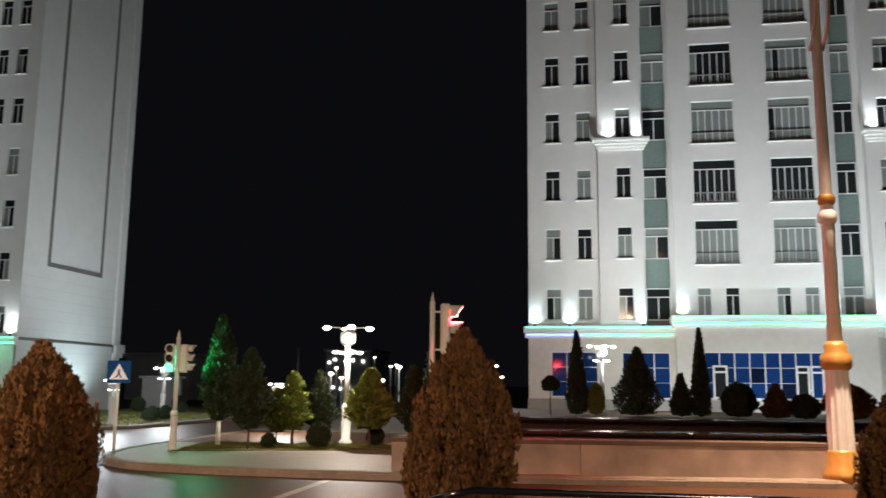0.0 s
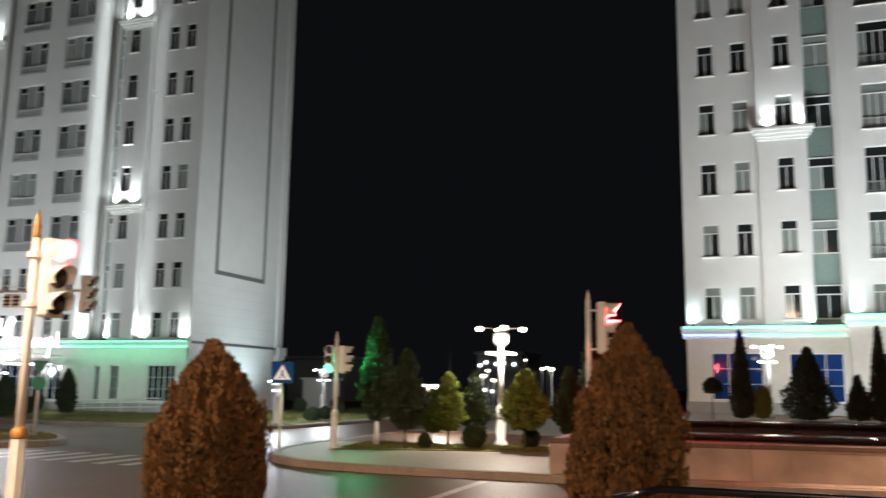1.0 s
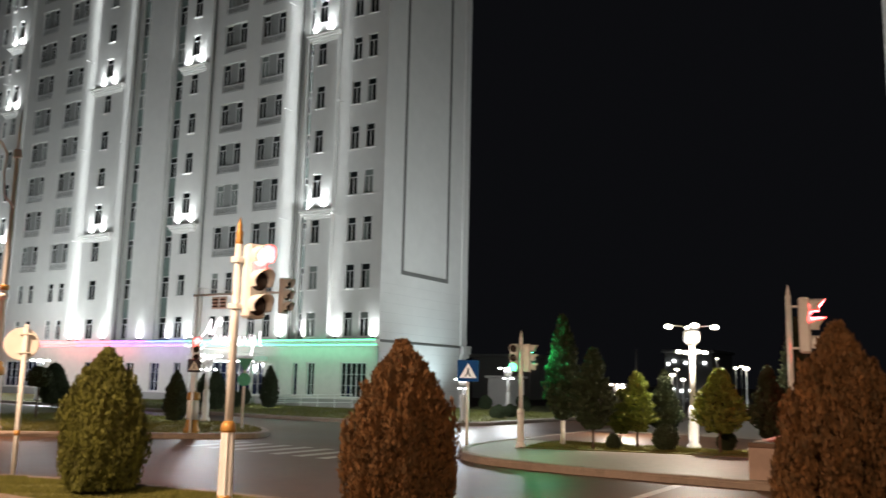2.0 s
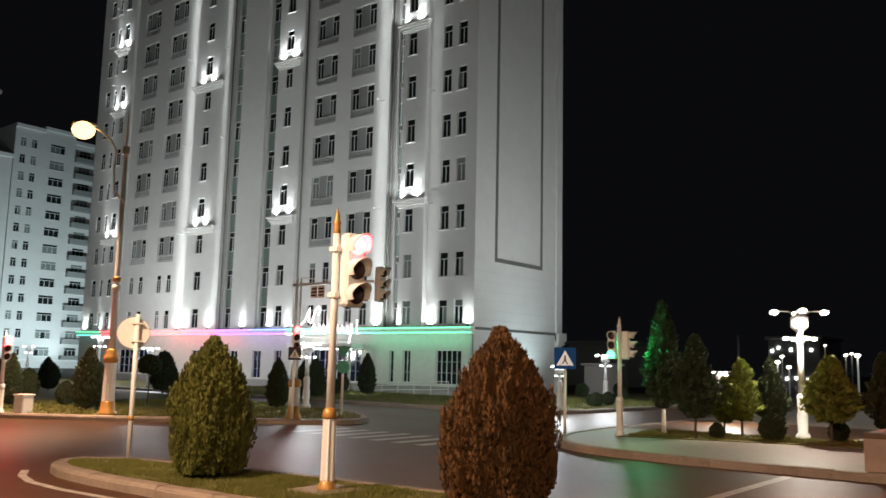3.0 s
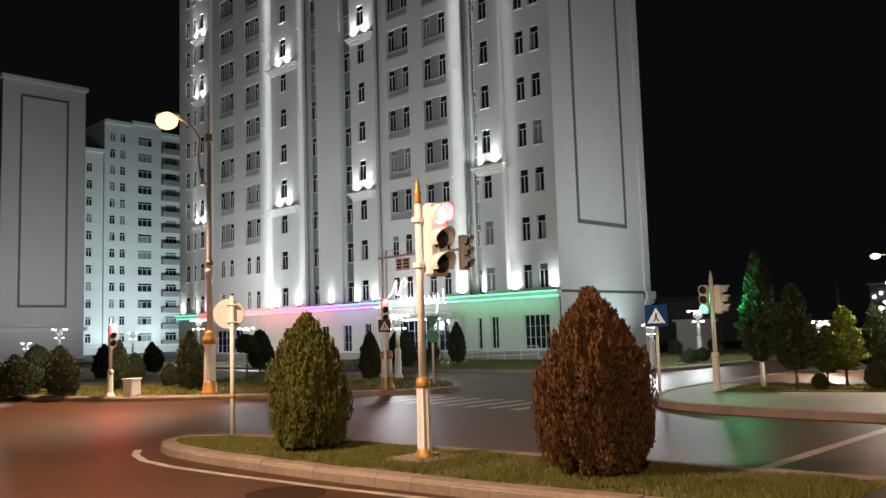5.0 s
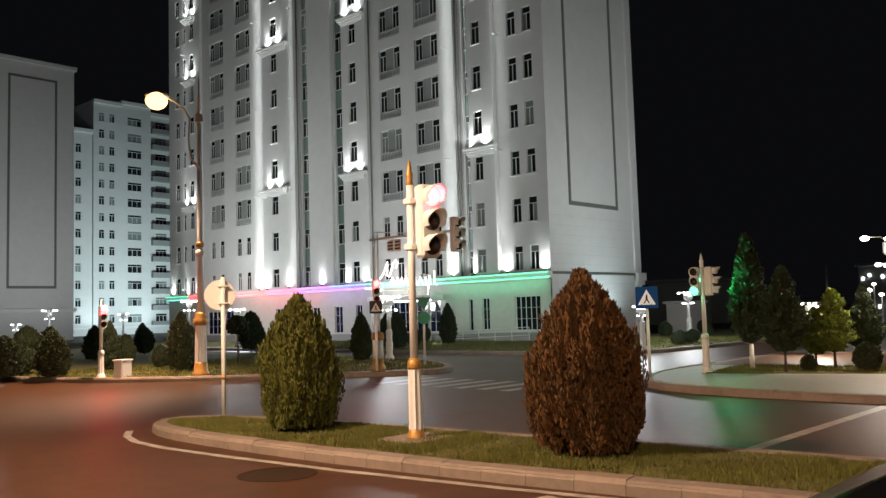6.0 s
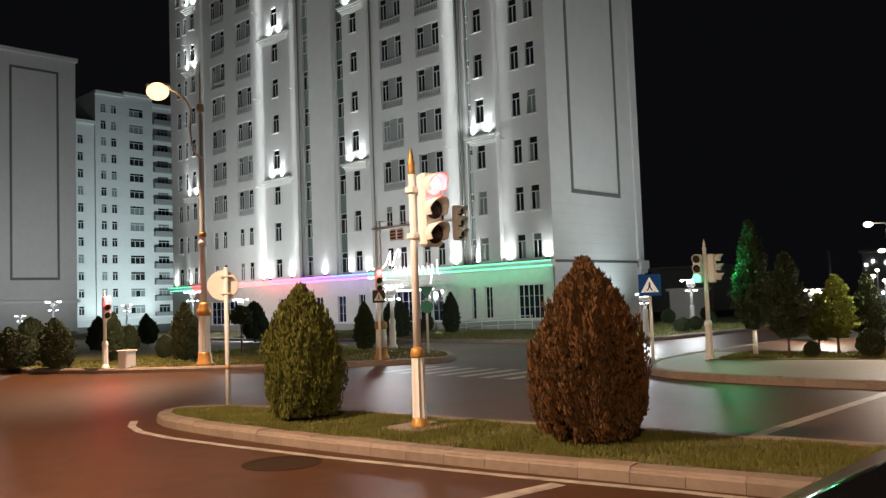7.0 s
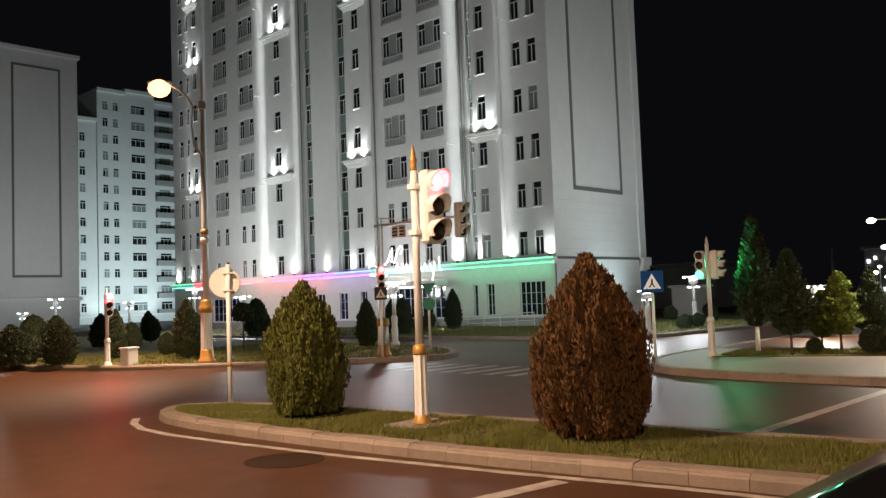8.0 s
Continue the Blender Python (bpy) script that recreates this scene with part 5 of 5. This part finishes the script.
stroke([(50.6 + 0.55 * math.cos(a), 4.35 + 0.38 * math.sin(a)) for a in [0.6 + 0.32 * k for k in range(16)]])
stroke([(49.3, 4.7), (48.9, 5.0), (48.4, 5.9), (48.5, 4.9), (48.2, 4.8), (47.8, 5.75), (47.5, 6.0), (47.3, 5.8), (47.5, 5.4)])
for k in range(6):
    u, v = 47.9 - 0.72 * k, 4.45 - 0.03 * k
    stroke([(u + 0.2, v + 0.30), (u + 0.12, v - 0.28), (u - 0.1, v - 0.32), (u - 0.26, v + 0.26), (u - 0.30, v - 0.26)] if k % 2 else [(u + 0.25, v - 0.28), (u, v + 0.28), (u - 0.18, v - 0.1), (u - 0.3, v - 0.28)])
stroke([(44.1, 4.7), (44.2, 3.9), (44.35, 3.2), (44.6, 3.05)])
stroke([(43.6, 5.0), (43.6, 4.1), (43.4, 4.0)])
stroke([(49.1, 3.9), (49.5, 3.7), (50.2, 3.6)], 0.05)
bulb(front_a(46.5, 4.6, 2.0), 160, (1.0, 0.92, 0.95), 0.6)

# ramp railing by the tower corner
ramp = thing("ramp_railing", "low grey railing along the entrance ramp", "railing")
for z in (0.55, 0.85, 1.05):
    part("bar", tube(bmesh.new(), [(43.2, 33.4, z), (43.2, 40.4, z - 0.25)], 0.025), SIGNGREY, ramp, smooth=True)
for k in range(6):
    part("post", tube(bmesh.new(), [(43.2, 33.4 + 1.4 * k, 0.1), (43.2, 33.4 + 1.4 * k, 1.05 - 0.05 * k)], 0.025), SIGNGREY, ramp, smooth=True)
ramp_walk = thing("ramp", "grey stone ramp along the tower front", "ramp")
part("slope", box(bmesh.new(), (43.4, 33.2, -0.1), (44.75, 41.8, 0.45), 0.02), PLINTH, ramp_walk)

# ---- things far behind ----
far_house = thing("distant_building", "distant dark building with rows of bright lamps", "building")
part("body", box(bmesh.new(), (143.0, 37.0, -0.5), (156.0, 45.0, 7.5), 0.1), GREYPANEL, far_house)
part("roof", box(bmesh.new(), (142.6, 36.6, 7.5), (156.4, 45.4, 8.0), 0.1), GREYPANEL, far_house)
for u, v in ((37.6, 1.2), (38.8, 0.9), (40.6, 1.1), (42.0, 1.0), (43.4, 1.2), (38.2, 5.6), (40.0, 5.8), (41.3, 5.6), (43.2, 5.9), (44.2, 5.4)):
    part("lit_window", box(bmesh.new(), (142.85, u, v), (143.05, u + 0.32, v + 0.42)), GLOWWHITE, far_house, "brightly lit window")
kiosk = thing("kiosk", "low pale kiosk behind the lawn", "kiosk")
part("body", box(bmesh.new(), (61.0, 31.8, -0.1), (64.0, 33.6, 2.3), 0.05), PLASTER, kiosk)
part("roof", box(bmesh.new(), (60.8, 31.6, 2.3), (64.2, 33.8, 2.5), 0.05), TRIMWHITE, kiosk)
shed = thing("distant_building", "distant grey flat-roofed building", "building")
part("body", box(bmesh.new(), (94.0, 46.0, -0.1), (104.0, 54.0, 5.0), 0.1), GREYPANEL, shed)
part("roof", box(bmesh.new(), (93.6, 45.6, 5.0), (104.4, 54.4, 5.4), 0.1), GREYPANEL, shed)
for x, y, h in ((58.2, 12.9, 3.1), (57.0, 17.4, 2.6), (64.0, 15.5, 2.2), (73.0, 11.0, 3.0), (80.0, 24.0, 3.4), (90.0, 21.0, 3.8), (95.0, 12.0, 3.4), (110.0, 25.0, 4.4), (120.0, 14.0, 4.0), (130.0, 33.0, 6.0), (70.0, 20.5, 2.4), (100.0, 17.5, 3.0), (75.0, 7.5, 2.6)):
    post = thing("distant_lamp", "small distant lamp post with a bright lamp", "lamp post", (x, y, 0.0), 0, "distant lamps")
    part("pole", lathe(bmesh.new(), [(0.07, -0.03), (0.05, h)], 8), POLEWHITE, post, smooth=True)
    part("lamp_glass", ball(bmesh.new(), (0, 0, h + 0.12), 0.19, 0.6, 10), GLOWWARM, post, "glowing lamp", True)

mast_far = thing("radio_mast", "thin distant radio mast against the night sky", "mast", (96.0, 33.5, -3.5))
part("pole", lathe(bmesh.new(), [(0.16, -0.05), (0.14, 6.0), (0.08, 9.6)], 8), GREYPANEL, mast_far, smooth=True)

# ---- dark car in the next lane ----
car = thing("car", "glossy black off-road car waiting in the next lane", "car", (3.05, -0.55, 0.0))
car.scale = (1.0, 1.0, 0.92)


def loft(rows, half, seg=10):
    """A closed body from (y, low, high, half width, roundness) rows."""
    bm = bmesh.new()
    rings = []
    for y, lo, hi, w, soft in rows:
        pts = [(-w, lo), (-w * 1.01, (lo + hi) * 0.5), (-w, hi - soft), (-w + soft * 0.5, hi - soft * 0.25), (-w + soft * 1.4, hi), (w - soft * 1.4, hi), (w - soft * 0.5, hi - soft * 0.25), (w, hi - soft), (w * 1.01, (lo + hi) * 0.5), (w, lo)]
        rings.append([bm.verts.new((x, y, z)) for x, z in pts])
    for a, b in zip(rings, rings[1:]):
        for k in range(len(a)):
            bm.faces.new((a[k], a[(k + 1) % len(a)], b[(k + 1) % len(b)], b[k]))
    bm.faces.new(rings[0][::-1])
    bm.faces.new(rings[-1])
    return bm


part("body", loft([(-2.3, 0.5, 1.0, 0.75, 0.10), (-2.15, 0.35, 1.12, 0.88, 0.10), (-1.5, 0.3, 1.15, 0.93, 0.09), (0.0, 0.3, 1.12, 0.93, 0.08), (1.75, 0.3, 1.10, 0.93, 0.10), (2.6, 0.32, 1.05, 0.90, 0.12), (3.0, 0.38, 0.95, 0.82, 0.14), (3.15, 0.5, 0.8, 0.68, 0.08)], 0.9), CARPAINT, car, smooth=True)
part("glasshouse", loft([(-2.2, 1.08, 1.5, 0.78, 0.06), (-1.9, 1.08, 1.60, 0.78, 0.08), (-0.6, 1.08, 1.61, 0.79, 0.08), (1.2, 1.08, 1.58, 0.78, 0.08), (2.0, 1.06, 1.11, 0.82, 0.02)], 0.7), CARGLASS, car, "dark car windows", True)
part("roof", loft([(-2.25, 1.52, 1.60, 0.74, 0.03), (-1.9, 1.57, 1.655, 0.79, 0.05), (0.0, 1.58, 1.675, 0.80, 0.05), (1.1, 1.57, 1.655, 0.79, 0.05), (1.5, 1.52, 1.60, 0.77, 0.03), (1.78, 1.42, 1.475, 0.74, 0.02)], 0.6), CARPAINT, car, smooth=True)
for s in (-1, 1):
    part("window_trim", tube(bmesh.new(), [(s * 0.85, -2.0, 1.14), (s * 0.80, -1.9, 1.55), (s * 0.80, 1.2, 1.55), (s * 0.85, 1.95, 1.13)], 0.014), CHROME, car, "chrome window trim", True)
    part("roof_rail", tube(bmesh.new(), [(s * 0.70, -1.9, 1.65), (s * 0.70, -1.7, 1.705), (s * 0.70, 0.8, 1.705), (s * 0.70, 1.0, 1.655)], 0.018), CHROME, car, "slim chrome roof rail", True)
    part("mirror", ball(bmesh.new(), (s * 1.02, 1.55, 1.2), 0.13, 0.75, 12), CARPAINT, car, smooth=True)
    part("headlight", ball(bmesh.new(), (s * 0.66, 2.98, 0.82), 0.13, 0.6, 12), CHROME, car, "clear headlight", True)
    for y in (-1.4, 2.2):
        wheel = part("wheel", lathe(bmesh.new(), [(0.26, -0.11), (0.36, -0.10), (0.37, 0.0), (0.36, 0.10), (0.26, 0.11)], 24), TYRE, car, "black tyre", True)
        wheel.matrix_basis = pose(s * 0.84, y, 0.37, 0, 90, 0)
        part("rim", lathe(bmesh.new(), [(0.25, -0.115), (0.05, -0.09), (0.05, 0.09), (0.25, 0.115)], 18), CHROME, wheel, "", True)
